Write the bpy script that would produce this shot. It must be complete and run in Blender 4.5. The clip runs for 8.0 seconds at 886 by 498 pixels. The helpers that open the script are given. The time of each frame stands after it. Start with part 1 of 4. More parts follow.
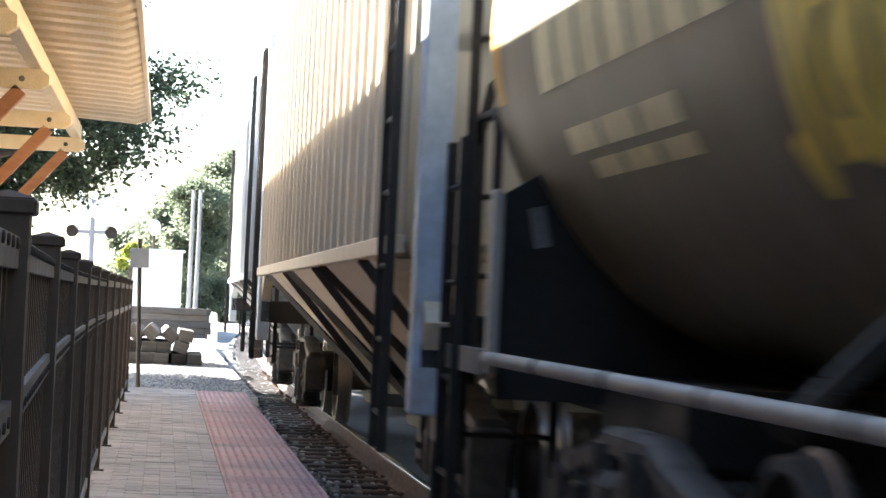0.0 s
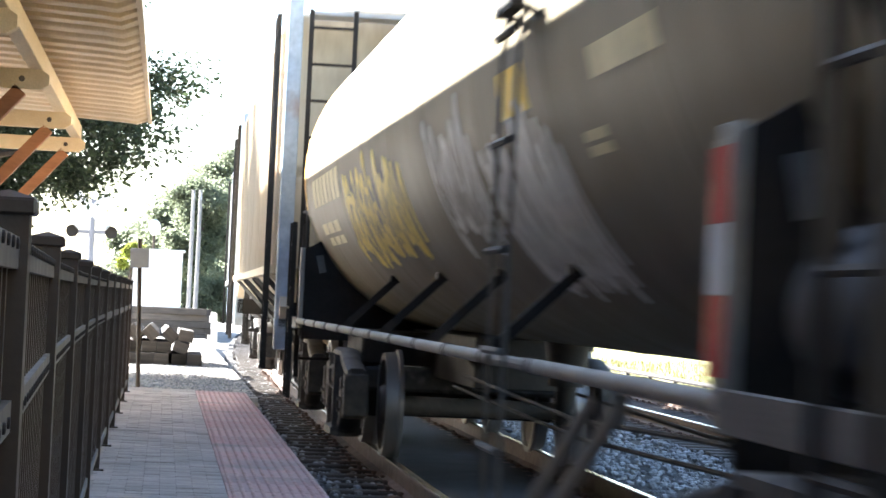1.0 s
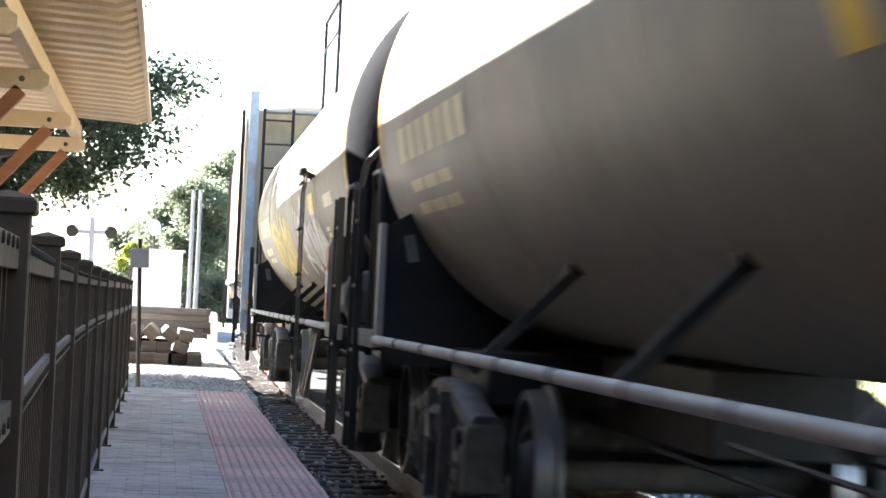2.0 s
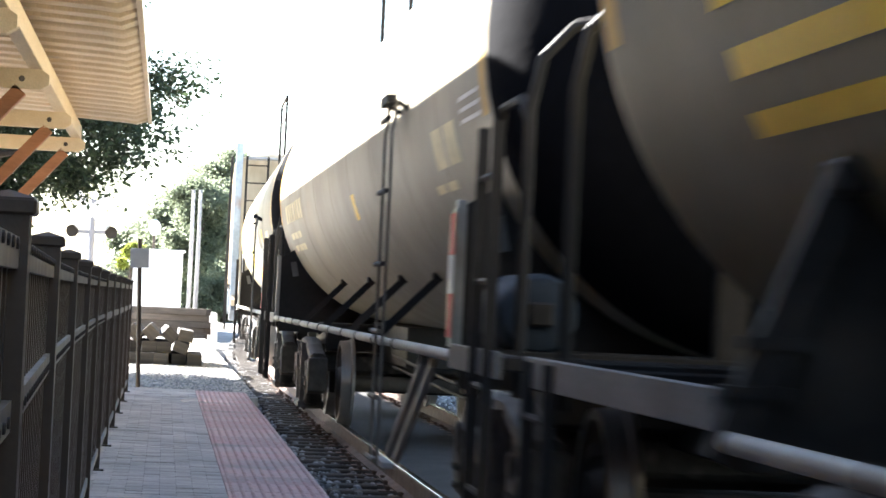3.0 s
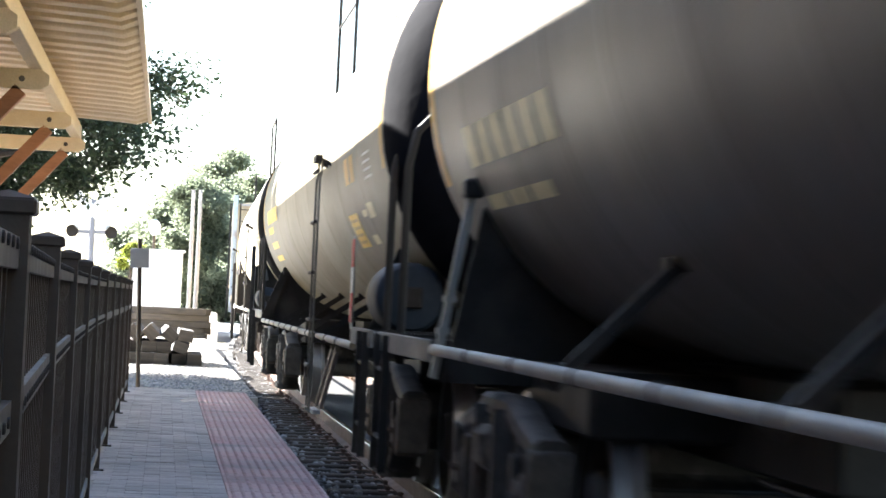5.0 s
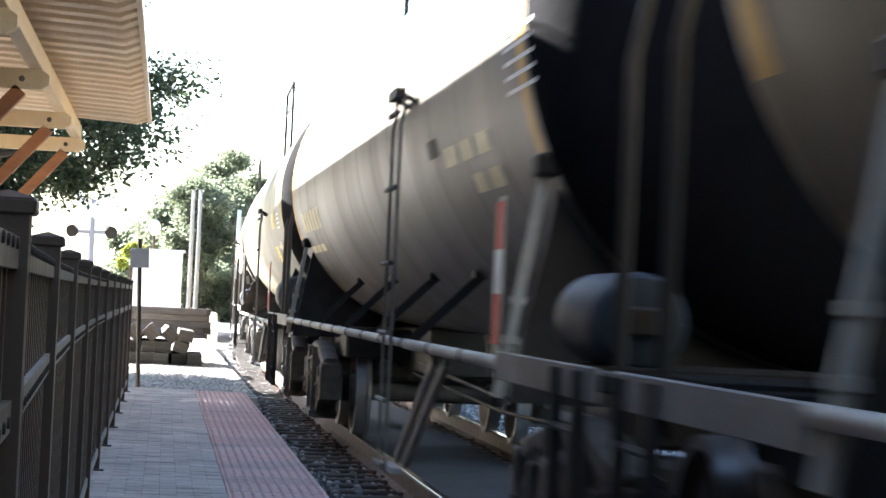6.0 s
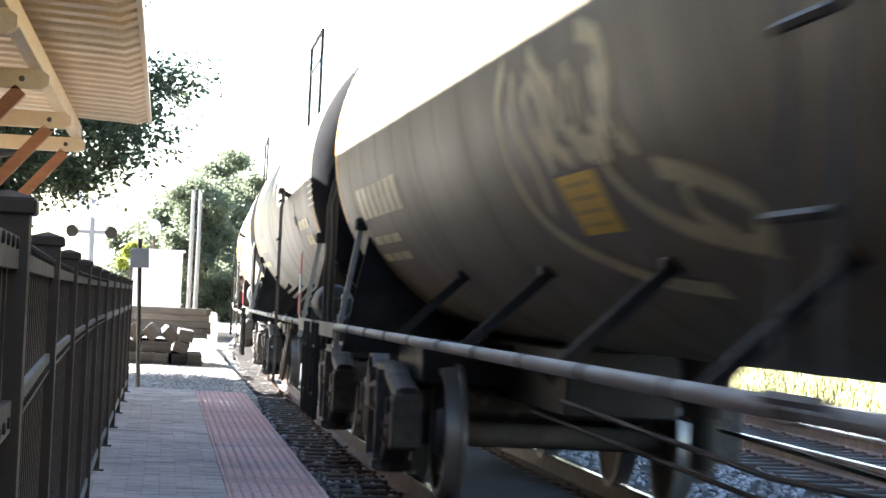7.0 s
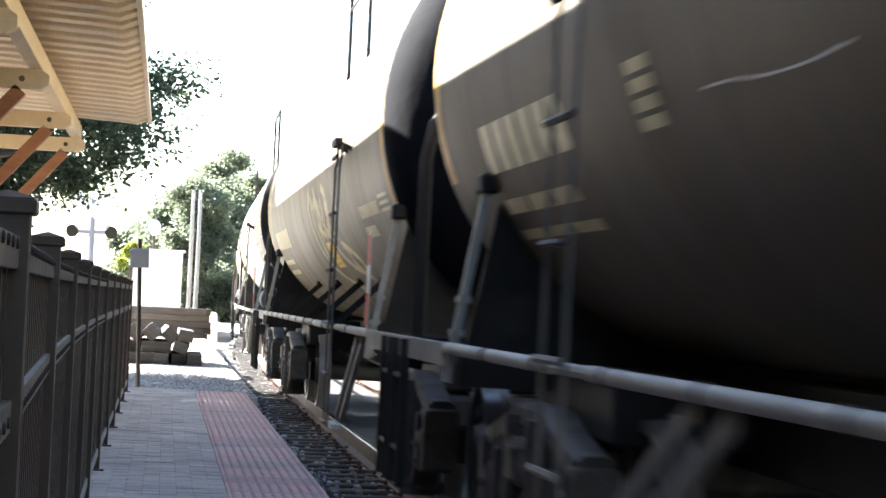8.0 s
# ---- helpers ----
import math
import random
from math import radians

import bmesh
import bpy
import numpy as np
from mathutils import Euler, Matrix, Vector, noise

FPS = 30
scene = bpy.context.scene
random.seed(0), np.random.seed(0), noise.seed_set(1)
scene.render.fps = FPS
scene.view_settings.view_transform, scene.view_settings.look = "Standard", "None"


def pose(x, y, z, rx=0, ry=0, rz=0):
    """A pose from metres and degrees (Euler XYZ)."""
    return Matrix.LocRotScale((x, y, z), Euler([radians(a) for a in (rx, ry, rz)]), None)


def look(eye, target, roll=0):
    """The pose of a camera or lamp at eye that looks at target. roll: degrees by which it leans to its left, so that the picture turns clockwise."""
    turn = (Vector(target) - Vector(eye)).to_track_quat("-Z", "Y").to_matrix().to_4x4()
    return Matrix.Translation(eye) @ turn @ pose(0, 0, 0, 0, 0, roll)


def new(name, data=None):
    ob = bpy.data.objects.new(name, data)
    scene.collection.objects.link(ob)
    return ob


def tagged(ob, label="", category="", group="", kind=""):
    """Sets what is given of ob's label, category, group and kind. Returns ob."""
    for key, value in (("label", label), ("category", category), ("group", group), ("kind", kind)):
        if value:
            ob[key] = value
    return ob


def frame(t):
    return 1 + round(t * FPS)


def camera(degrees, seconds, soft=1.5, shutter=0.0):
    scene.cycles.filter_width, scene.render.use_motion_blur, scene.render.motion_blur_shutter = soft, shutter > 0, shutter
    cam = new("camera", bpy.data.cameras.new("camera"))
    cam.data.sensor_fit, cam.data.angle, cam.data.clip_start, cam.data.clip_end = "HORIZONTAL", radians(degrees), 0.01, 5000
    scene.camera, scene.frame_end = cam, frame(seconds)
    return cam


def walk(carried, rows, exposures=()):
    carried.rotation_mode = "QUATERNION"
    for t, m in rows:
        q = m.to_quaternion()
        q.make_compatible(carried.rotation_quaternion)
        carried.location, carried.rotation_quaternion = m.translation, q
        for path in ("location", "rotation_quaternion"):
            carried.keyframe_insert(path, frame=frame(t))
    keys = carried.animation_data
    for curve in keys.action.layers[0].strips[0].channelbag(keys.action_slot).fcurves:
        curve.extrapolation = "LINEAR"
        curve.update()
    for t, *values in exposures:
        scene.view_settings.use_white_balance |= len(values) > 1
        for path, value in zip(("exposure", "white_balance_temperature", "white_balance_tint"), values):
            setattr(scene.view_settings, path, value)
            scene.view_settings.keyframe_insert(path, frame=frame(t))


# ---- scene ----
# Platform top is z = 0, +Y runs along the platform edge, the camera stands over the origin.
F_DEG = 21.15
cam = camera(F_DEG, 8.0, soft=1.6, shutter=0.5)
EYE = (0.0, 0.0, 1.166)
CAM = pose(*EYE, 91.37, 0, -6.63) @ pose(0, 0, 0, 0, 0, 2.7)
walk(cam, [(0.0, CAM), (8.0, CAM)], exposures=[(0.0, 3.68, 6200, 10), (8.0, 3.68, 6200, 10)])

# ---- light ----
SUN_AHEAD = 42.0      # degrees by which the sun stands ahead of due left
SUN_UP = 28.1
sun_dir = Vector((-math.cos(radians(SUN_AHEAD)) * math.cos(radians(SUN_UP)),
                  math.sin(radians(SUN_AHEAD)) * math.cos(radians(SUN_UP)), math.sin(radians(SUN_UP))))
world = bpy.data.worlds.new("sky")
scene.world = world
world.use_nodes = True
wn = world.node_tree.nodes
sky = wn.new("ShaderNodeTexSky")
sky.sky_type = "NISHITA"
sky.sun_disc = False
sky.sun_elevation = radians(SUN_UP)
sky.sun_rotation = radians(-90 + SUN_AHEAD)
sky.air_density, sky.dust_density, sky.ozone_density = 1.0, 1.0, 1.5
wn["Background"].inputs["Strength"].default_value = 0.05
world.node_tree.links.new(sky.outputs[0], wn["Background"].inputs["Color"])
sun = new("sun", bpy.data.lights.new("sun", "SUN"))
sun.data.energy, sun.data.angle, sun.data.color = 5.0, radians(0.53), (1.0, 0.95, 0.88)
sun.matrix_world = look(tuple(sun_dir * 60), (0, 0, 0))

# ---- materials ----


def mat(name, color, rough=0.7, metal=0.0, vary=0.25, scale=3.0, fine=40.0, bump=0.15, color2=None, rand=0.0, stretch=(1, 1, 1), coat=0.0, spec=0.5, leaf=0.0, place=False, stain=None, stain_lo=0.55):
    """A surface with coarse and fine variation of colour, roughness and relief; rand varies single pieces."""
    m = bpy.data.materials.new(name)
    m.use_nodes = True
    nt = m.node_tree
    n, lk = nt.nodes, nt.links
    b = n["Principled BSDF"]
    tc = n.new("ShaderNodeTexCoord")
    mp = n.new("ShaderNodeMapping")
    mp.inputs["Scale"].default_value = stretch
    where = n.new("ShaderNodeNewGeometry").outputs["Position"] if place else tc.outputs["Object"]
    lk.new(where, mp.inputs["Vector"])
    big = n.new("ShaderNodeTexNoise")
    big.inputs["Scale"].default_value, big.inputs["Detail"].default_value, big.inputs["Roughness"].default_value = scale, 5, 0.6
    lk.new(mp.outputs[0], big.inputs["Vector"])
    small = n.new("ShaderNodeTexNoise")
    small.inputs["Scale"].default_value, small.inputs["Detail"].default_value = fine, 3
    lk.new(mp.outputs[0], small.inputs["Vector"])
    c2 = color2 or tuple(c * 0.55 for c in color)
    ramp = n.new("ShaderNodeMapRange")
    ramp.inputs["From Min"].default_value, ramp.inputs["From Max"].default_value = 0.35, 0.7
    lk.new(big.outputs["Fac"], ramp.inputs["Value"])
    sc = n.new("ShaderNodeMath")
    sc.operation = "MULTIPLY"
    sc.inputs[1].default_value = min(1.0, vary * 2.5)
    lk.new(ramp.outputs[0], sc.inputs[0])
    mix = n.new("ShaderNodeMix")
    mix.data_type = "RGBA"
    mix.inputs["A"].default_value, mix.inputs["B"].default_value = (*color, 1), (*c2, 1)
    lk.new(sc.outputs[0], mix.inputs["Factor"])
    hsv = n.new("ShaderNodeHueSaturation")
    val = n.new("ShaderNodeMapRange")
    val.inputs["To Min"].default_value, val.inputs["To Max"].default_value = 1 - vary, 1 + vary
    lk.new(small.outputs["Fac"], val.inputs["Value"])
    last = val.outputs[0]
    if rand:
        oi = n.new("ShaderNodeObjectInfo")
        geo = n.new("ShaderNodeNewGeometry")
        ad = n.new("ShaderNodeMath")
        ad.operation = "ADD"
        lk.new(oi.outputs["Random"], ad.inputs[0])
        lk.new(geo.outputs["Random Per Island"], ad.inputs[1])
        fr = n.new("ShaderNodeMath")
        fr.operation = "FRACT"
        lk.new(ad.outputs[0], fr.inputs[0])
        rr = n.new("ShaderNodeMapRange")
        rr.inputs["To Min"].default_value, rr.inputs["To Max"].default_value = 1 - rand, 1 + rand
        lk.new(fr.outputs[0], rr.inputs["Value"])
        mu = n.new("ShaderNodeMath")
        mu.operation = "MULTIPLY"
        lk.new(last, mu.inputs[0])
        lk.new(rr.outputs[0], mu.inputs[1])
        last = mu.outputs[0]
    lk.new(last, hsv.inputs["Value"])
    lk.new(mix.outputs["Result"], hsv.inputs["Color"])
    out = hsv.outputs[0]
    if stain:
        st = n.new("ShaderNodeTexNoise")
        st.inputs["Scale"].default_value, st.inputs["Detail"].default_value = scale * 0.6, 7
        lk.new(where, st.inputs["Vector"])
        sr = n.new("ShaderNodeMapRange")
        sr.inputs["From Min"].default_value, sr.inputs["From Max"].default_value = stain_lo, stain_lo + 0.15
        lk.new(st.outputs["Fac"], sr.inputs["Value"])
        m2 = n.new("ShaderNodeMix")
        m2.data_type = "RGBA"
        m2.inputs["B"].default_value = (*stain, 1)
        lk.new(sr.outputs[0], m2.inputs["Factor"])
        lk.new(out, m2.inputs["A"])
        out = m2.outputs["Result"]
    lk.new(out, b.inputs["Base Color"])
    ro = n.new("ShaderNodeMapRange")
    ro.inputs["To Min"].default_value, ro.inputs["To Max"].default_value = max(0.05, rough - 0.15), min(1, rough + 0.15)
    lk.new(big.outputs["Fac"], ro.inputs["Value"])
    lk.new(ro.outputs[0], b.inputs["Roughness"])
    b.inputs["Metallic"].default_value = metal
    b.inputs["Coat Weight"].default_value = coat
    b.inputs["Specular IOR Level"].default_value = spec
    if bump:
        bp = n.new("ShaderNodeBump")
        bp.inputs["Strength"].default_value, bp.inputs["Distance"].default_value = bump, 0.02
        lk.new(small.outputs["Fac"], bp.inputs["Height"])
        lk.new(bp.outputs[0], b.inputs["Normal"])
    if leaf:
        tr = n.new("ShaderNodeBsdfTranslucent")
        lk.new(out, tr.inputs["Color"])
        ms = n.new("ShaderNodeMixShader")
        ms.inputs[0].default_value = leaf
        lk.new(b.outputs[0], ms.inputs[1])
        lk.new(tr.outputs[0], ms.inputs[2])
        lk.new(ms.outputs[0], n["Material Output"].inputs["Surface"])
    return m


CONCRETE = mat("paver_concrete", (0.5, 0.465, 0.44), 0.85, vary=0.32, scale=1.3, fine=45, rand=0.13, place=True, stain=(0.2, 0.19, 0.18), stain_lo=0.6)
JOINT = mat("joint_sand", (0.15, 0.14, 0.13), 0.95, fine=90, place=True)
TACTILE = mat("tactile_red", color=(0.52, 0.32, 0.305), rough=0.8, place=True, vary=0.32, scale=1.4, fine=30, color2=(0.44, 0.37, 0.345), rand=0.14, stain=(0.3, 0.27, 0.25), stain_lo=0.58)
FENCE = mat("bronze_powder_coat", (0.047, 0.034, 0.025), 0.32, spec=0.32, vary=0.15, scale=4, fine=80, bump=0.05)
WOOD = mat("pine_timber", (0.7, 0.56, 0.36), 0.7, vary=0.2, scale=1.2, fine=14, stretch=(6, 0.6, 6), color2=(0.6, 0.44, 0.25))
STAINED = mat("stained_brace", (0.36, 0.15, 0.06), 0.65, vary=0.2, scale=3, fine=20, stretch=(1, 1, 4))
ROOFING = mat("corrugated_sheet", (0.66, 0.52, 0.345), 0.6, vary=0.15, scale=0.8, fine=18, stretch=(3, 0.4, 1), color2=(0.46, 0.345, 0.215))
# Rails are paler than the posts: reflected sky is painted into their coat.
FENCERAIL = mat("sky_sheen_bronze_coat", (0.12, 0.11, 0.1), 0.35, spec=0.45, vary=0.2, scale=5, fine=60, bump=0.05)
SIGNALGREY = mat("grey_signal_paint", (0.2, 0.205, 0.23), 0.6, vary=0.2, scale=3)
STEEL = mat("galvanised_steel", (0.42, 0.42, 0.43), 0.5, 0.6, vary=0.2, scale=6, fine=60)
BALLAST = mat("ballast_stone", (0.33, 0.325, 0.325), 0.9, vary=0.35, scale=5, fine=25, rand=0.45, bump=0.4)
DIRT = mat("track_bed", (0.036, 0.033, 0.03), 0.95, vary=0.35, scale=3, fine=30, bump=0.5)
TIE = mat("creosote_tie", (0.07, 0.058, 0.048), 0.85, vary=0.35, scale=2, fine=25, stretch=(1, 8, 8), rand=0.25, bump=0.3)
OLDTIE = mat("weathered_tie", (0.15, 0.12, 0.095), 0.85, vary=0.35, scale=2, fine=25, stretch=(1, 8, 8), rand=0.25, bump=0.3)
RAIL = mat("rusty_rail", (0.15, 0.095, 0.07), 0.75, 0.2, vary=0.3, scale=6, fine=60, color2=(0.08, 0.055, 0.043))
SHINE = mat("polished_railhead", (0.6, 0.58, 0.56), 0.22, 1.0, vary=0.1, scale=4, fine=30, stretch=(1, 0.2, 1), bump=0.03)
GRASS = mat("grass", (0.2, 0.2, 0.06), 0.9, vary=0.35, scale=0.8, fine=20, color2=(0.3, 0.26, 0.12), rand=0.3)
GRAVEL = mat("pale_gravel_ground", (0.42, 0.39, 0.34), 0.95, vary=0.25, scale=0.6, fine=25, bump=0.5)
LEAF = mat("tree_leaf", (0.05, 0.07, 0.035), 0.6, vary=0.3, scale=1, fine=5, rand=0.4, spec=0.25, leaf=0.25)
# Distance haze is painted into this paler leaf green.
LEAF2 = mat("hazed_far_leaf", (0.2, 0.23, 0.155), 0.6, vary=0.2, scale=1, fine=5, rand=0.2, leaf=0.75)
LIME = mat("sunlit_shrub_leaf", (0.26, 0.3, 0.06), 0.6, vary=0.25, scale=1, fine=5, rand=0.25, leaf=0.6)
BARK = mat("bark", (0.12, 0.09, 0.07), 0.9, vary=0.35, scale=4, fine=20, stretch=(1, 1, 0.3), bump=0.6)
TANK = mat("dusty_tank_paint", (0.175, 0.148, 0.085), 0.52, spec=0.34, vary=0.2, scale=0.9, fine=9, stretch=(1, 0.5, 1), color2=(0.105, 0.094, 0.064), bump=0.03, stain=(0.2, 0.17, 0.13), stain_lo=0.6)
TANKL = mat("pale_dusty_tank_paint", (0.28, 0.25, 0.18), 0.52, spec=0.34, vary=0.2, scale=0.8, fine=9, stretch=(1, 0.7, 0.6), color2=(0.2, 0.178, 0.132), bump=0.03, stain=(0.31, 0.26, 0.18), stain_lo=0.6)
TANKG = mat("glossy_dark_tank_paint", (0.115, 0.1, 0.08), 0.48, spec=0.36, vary=0.2, scale=0.8, fine=9, stretch=(1, 1.6, 0.4), color2=(0.08, 0.07, 0.058), bump=0.03, stain=(0.15, 0.13, 0.1), stain_lo=0.6)
TANKF = mat("sooty_tank_paint", (0.13, 0.107, 0.068), 0.6, spec=0.25, vary=0.2, scale=0.9, fine=9, stretch=(1, 2, 0.4), color2=(0.1, 0.082, 0.062), bump=0.03, stain=(0.15, 0.128, 0.104), stain_lo=0.62)
# Rear ends face away from the sun; their shade is painted in near black.
HEAD_SHADE = mat("shaded_tank_end", (0.008, 0.008, 0.0098), 0.9, spec=0.05, vary=0.3, scale=1.2, fine=12, stain=(0.02, 0.018, 0.017), stain_lo=0.64)
LADDER = mat("dusty_ladder_paint", (0.15, 0.138, 0.118), 0.65, vary=0.2, scale=4, fine=30)
TANKB = mat("black_tank_paint", (0.155, 0.128, 0.074), 0.52, spec=0.34, vary=0.2, scale=0.9, fine=9, stretch=(1, 2, 0.4), color2=(0.112, 0.093, 0.056), bump=0.03, stain=(0.18, 0.152, 0.1), stain_lo=0.62)
BLACK = mat("black_frame_paint", (0.024, 0.02, 0.017), 0.65, spec=0.28, vary=0.3, scale=2, fine=25, stain=(0.06, 0.05, 0.04), stain_lo=0.63)
DRUM = mat("blue_grey_drum_paint", (0.028, 0.038, 0.052), 0.6, spec=0.15, vary=0.2, scale=3, fine=20, stain=(0.11, 0.1, 0.085), stain_lo=0.62)
SILL = mat("dusty_sill_paint", (0.16, 0.155, 0.145), 0.65, vary=0.25, scale=2.5, fine=25, stretch=(1, 0.6, 2), stain=(0.1, 0.085, 0.07), stain_lo=0.56)
PIPE = mat("dusty_grey_handrail", (0.34, 0.325, 0.28), 0.6, 0.0, vary=0.2, scale=3, fine=30, stain=(0.25, 0.2, 0.16), stain_lo=0.62)
CAST = mat("rusted_casting", (0.085, 0.068, 0.055), 0.8, 0.1, vary=0.35, scale=4, fine=30, color2=(0.045, 0.038, 0.032), stain=(0.16, 0.13, 0.1))
FRAME = mat("dusty_side_frame", (0.06, 0.052, 0.045), 0.7, vary=0.4, scale=6, fine=30, color2=(0.025, 0.022, 0.02), stain=(0.2, 0.18, 0.155), stain_lo=0.6)
BAND = mat("amber_end_stripe", (0.62, 0.34, 0.035), 0.5, spec=0.34, vary=0.25, scale=3, fine=20)
OCHRE = mat("ochre_stencil", (0.6, 0.38, 0.02), 0.5, spec=0.34, vary=0.2, scale=4, fine=30)
TREAD = mat("worn_wheel_tread", (0.3, 0.28, 0.265), 0.35, 0.7, vary=0.3, scale=4, fine=30)
YELLOW = mat("yellow_marking", (0.85, 0.55, 0.02), 0.5, spec=0.34, vary=0.15, scale=4, fine=30)
PALEY = mat("faded_cream_marking", (0.62, 0.54, 0.28), 0.5, spec=0.34, vary=0.25, scale=4, fine=30)
WHITE = mat("white_marking", (0.7, 0.7, 0.68), 0.6, vary=0.15, scale=4, fine=30)
RED = mat("red_reflector", (0.5, 0.008, 0.015), 0.5, vary=0.1, scale=8, spec=0.2)
GRAF = mat("yellow_spray_paint", (0.85, 0.66, 0.1), 0.5, spec=0.34, vary=0.2, scale=3)
GRAFW = mat("white_spray_paint", (0.78, 0.78, 0.73), 0.5, spec=0.34, vary=0.25, scale=3)
# Shade between the ribs is painted into this darker tan; stains vary at random.
HOPPER_SHADE = mat("stained_tan_sheet_groove_shade", (0.46, 0.39, 0.28), 0.7, vary=0.3, scale=1.2, fine=10, stretch=(1, 3, 0.3), color2=(0.29, 0.23, 0.155), stain=(0.16, 0.12, 0.08), stain_lo=0.6)
HOPPER = mat("tan_hopper_paint", (0.58, 0.495, 0.365), 0.6, vary=0.2, scale=1.0, fine=10, stretch=(1, 3, 0.3), color2=(0.44, 0.36, 0.25), stain=(0.28, 0.2, 0.13), stain_lo=0.64)
# Blue of the sky's light is painted into the post colour; stains are random.
BLUEGREY = mat("skylight_blue_steel", (0.42, 0.5, 0.58), 0.55, vary=0.25, scale=3, fine=20, stain=(0.3, 0.22, 0.17), stain_lo=0.6)
GREYCAR = mat("grey_hopper_paint", (0.42, 0.43, 0.44), 0.6, vary=0.2, scale=1.0, fine=10, stretch=(1, 3, 0.3))
PAINTW = mat("white_cabinet_paint", (0.8, 0.8, 0.79), 0.5, vary=0.06, scale=2, fine=20)
GREYBOX = mat("grey_sign_back", (0.3, 0.31, 0.32), 0.5, 0.3, vary=0.15, scale=5)
POLEW = mat("weathered_pole_wood", (0.3, 0.29, 0.29), 0.85, vary=0.3, scale=2, fine=20, stretch=(4, 4, 0.3))
BUILDING = mat("brown_render", (0.34, 0.29, 0.24), 0.8, vary=0.12, scale=0.5)
GLOBE = mat("frosted_globe", (0.85, 0.85, 0.83), 0.4, vary=0.03)

# ---- mesh helpers ----


def link(name, bm, material, smooth=False):
    me = bpy.data.meshes.new(name)
    bmesh.ops.recalc_face_normals(bm, faces=bm.faces)
    bm.to_mesh(me)
    bm.free()
    for m in material if isinstance(material, (list, tuple)) else [material]:
        me.materials.append(m)
    if smooth:
        for p in me.polygons:
            p.use_smooth = True
        me.set_sharp_from_angle(angle=radians(40))
    return new(name, me)


def part(name, bm, material, parent, label="", smooth=False):
    ob = link(name, bm, material, smooth)
    ob.parent = parent
    if label:
        ob["label"] = label
    return ob


def thing(name, label, category, group="", kind="", at=None):
    ob = new(name)
    ob.empty_display_size = 0.2
    tagged(ob, label, category, group, kind)
    if at is not None:
        ob.matrix_basis = at
    return ob


def box(bm, x0, x1, y0, y1, z0, z1, bevel=0.0, m=None):
    vs = [bm.verts.new((x, y, z)) for x in (x0, x1) for y in (y0, y1) for z in (z0, z1)]
    fs = [bm.faces.new([vs[i] for i in q]) for q in ((0, 1, 3, 2), (4, 6, 7, 5), (0, 4, 5, 1), (2, 3, 7, 6), (0, 2, 6, 4), (1, 5, 7, 3))]
    if bevel:
        es = list({e for f in fs for e in f.edges})
        r = bmesh.ops.bevel(bm, geom=es, offset=bevel, segments=1, affect="EDGES", profile=0.5)
        vs = list({v for f in r["faces"] for v in f.verts} | {v for v in vs if v.is_valid})
    if m is not None:
        for v in vs:
            v.co = m @ v.co
    return bm


def bar(bm, a, b, w, h=None, up=(0, 0, 1)):
    """A rectangular bar from a to b, w wide and h high."""
    a, b = Vector(a), Vector(b)
    d = (b - a).normalized()
    u = Vector(up)
    if abs(d.dot(u)) > 0.95:
        u = Vector((0, 1, 0))
    s = d.cross(u).normalized()
    u = s.cross(d).normalized()
    h = h or w
    ring = [(-1, -1), (1, -1), (1, 1), (-1, 1)]
    v = [[bm.verts.new(p + s * i * w / 2 + u * j * h / 2) for i, j in ring] for p in (a, b)]
    bm.faces.new(v[0][::-1])
    bm.faces.new(v[1])
    for i in range(4):
        bm.faces.new([v[0][i], v[0][(i + 1) % 4], v[1][(i + 1) % 4], v[1][i]])
    return bm


def tube(bm, pts, r, n=8, caps=True):
    """A round tube along pts; r is one radius or one for each point."""
    pts = [Vector(p) for p in pts]
    rs = r if isinstance(r, (list, tuple)) else [r] * len(pts)
    rings, side = [], None
    for i, p in enumerate(pts):
        d = (pts[min(i + 1, len(pts) - 1)] - pts[max(i - 1, 0)]).normalized()
        if side is None:
            side = d.cross(Vector((0.013, 0.31, 1)) if abs(d.z) < 0.9 else Vector((1, 0.02, 0))).normalized()
        side = (side - d * side.dot(d)).normalized()
        up = d.cross(side)
        rings.append([bm.verts.new(p + rs[i] * (side * math.cos(k * math.tau / n) + up * math.sin(k * math.tau / n))) for k in range(n)])
    for q, w in zip(rings, rings[1:]):
        for k in range(n):
            bm.faces.new([q[k], q[(k + 1) % n], w[(k + 1) % n], w[k]])
    if caps:
        bm.faces.new(rings[0][::-1])
        bm.faces.new(rings[-1])
    return bm


def lathe(bm, prof, axis="y", n=32, at=(0, 0, 0)):
    """Turns a profile of (position along the axis, radius)."""
    at = Vector(at)
    rings = []
    for p, r in prof:
        ring = []
        for k in range(n):
            c, s = math.cos(k * math.tau / n) * r, math.sin(k * math.tau / n) * r
            ring.append(bm.verts.new(at + Vector({"y": (c, p, s), "x": (p, c, s), "z": (c, s, p)}[axis])))
        rings.append(ring)
    for q, w in zip(rings, rings[1:]):
        for k in range(n):
            bm.faces.new([q[k], q[(k + 1) % n], w[(k + 1) % n], w[k]])
    bm.faces.new(rings[0])
    bm.faces.new(rings[-1])
    return bm


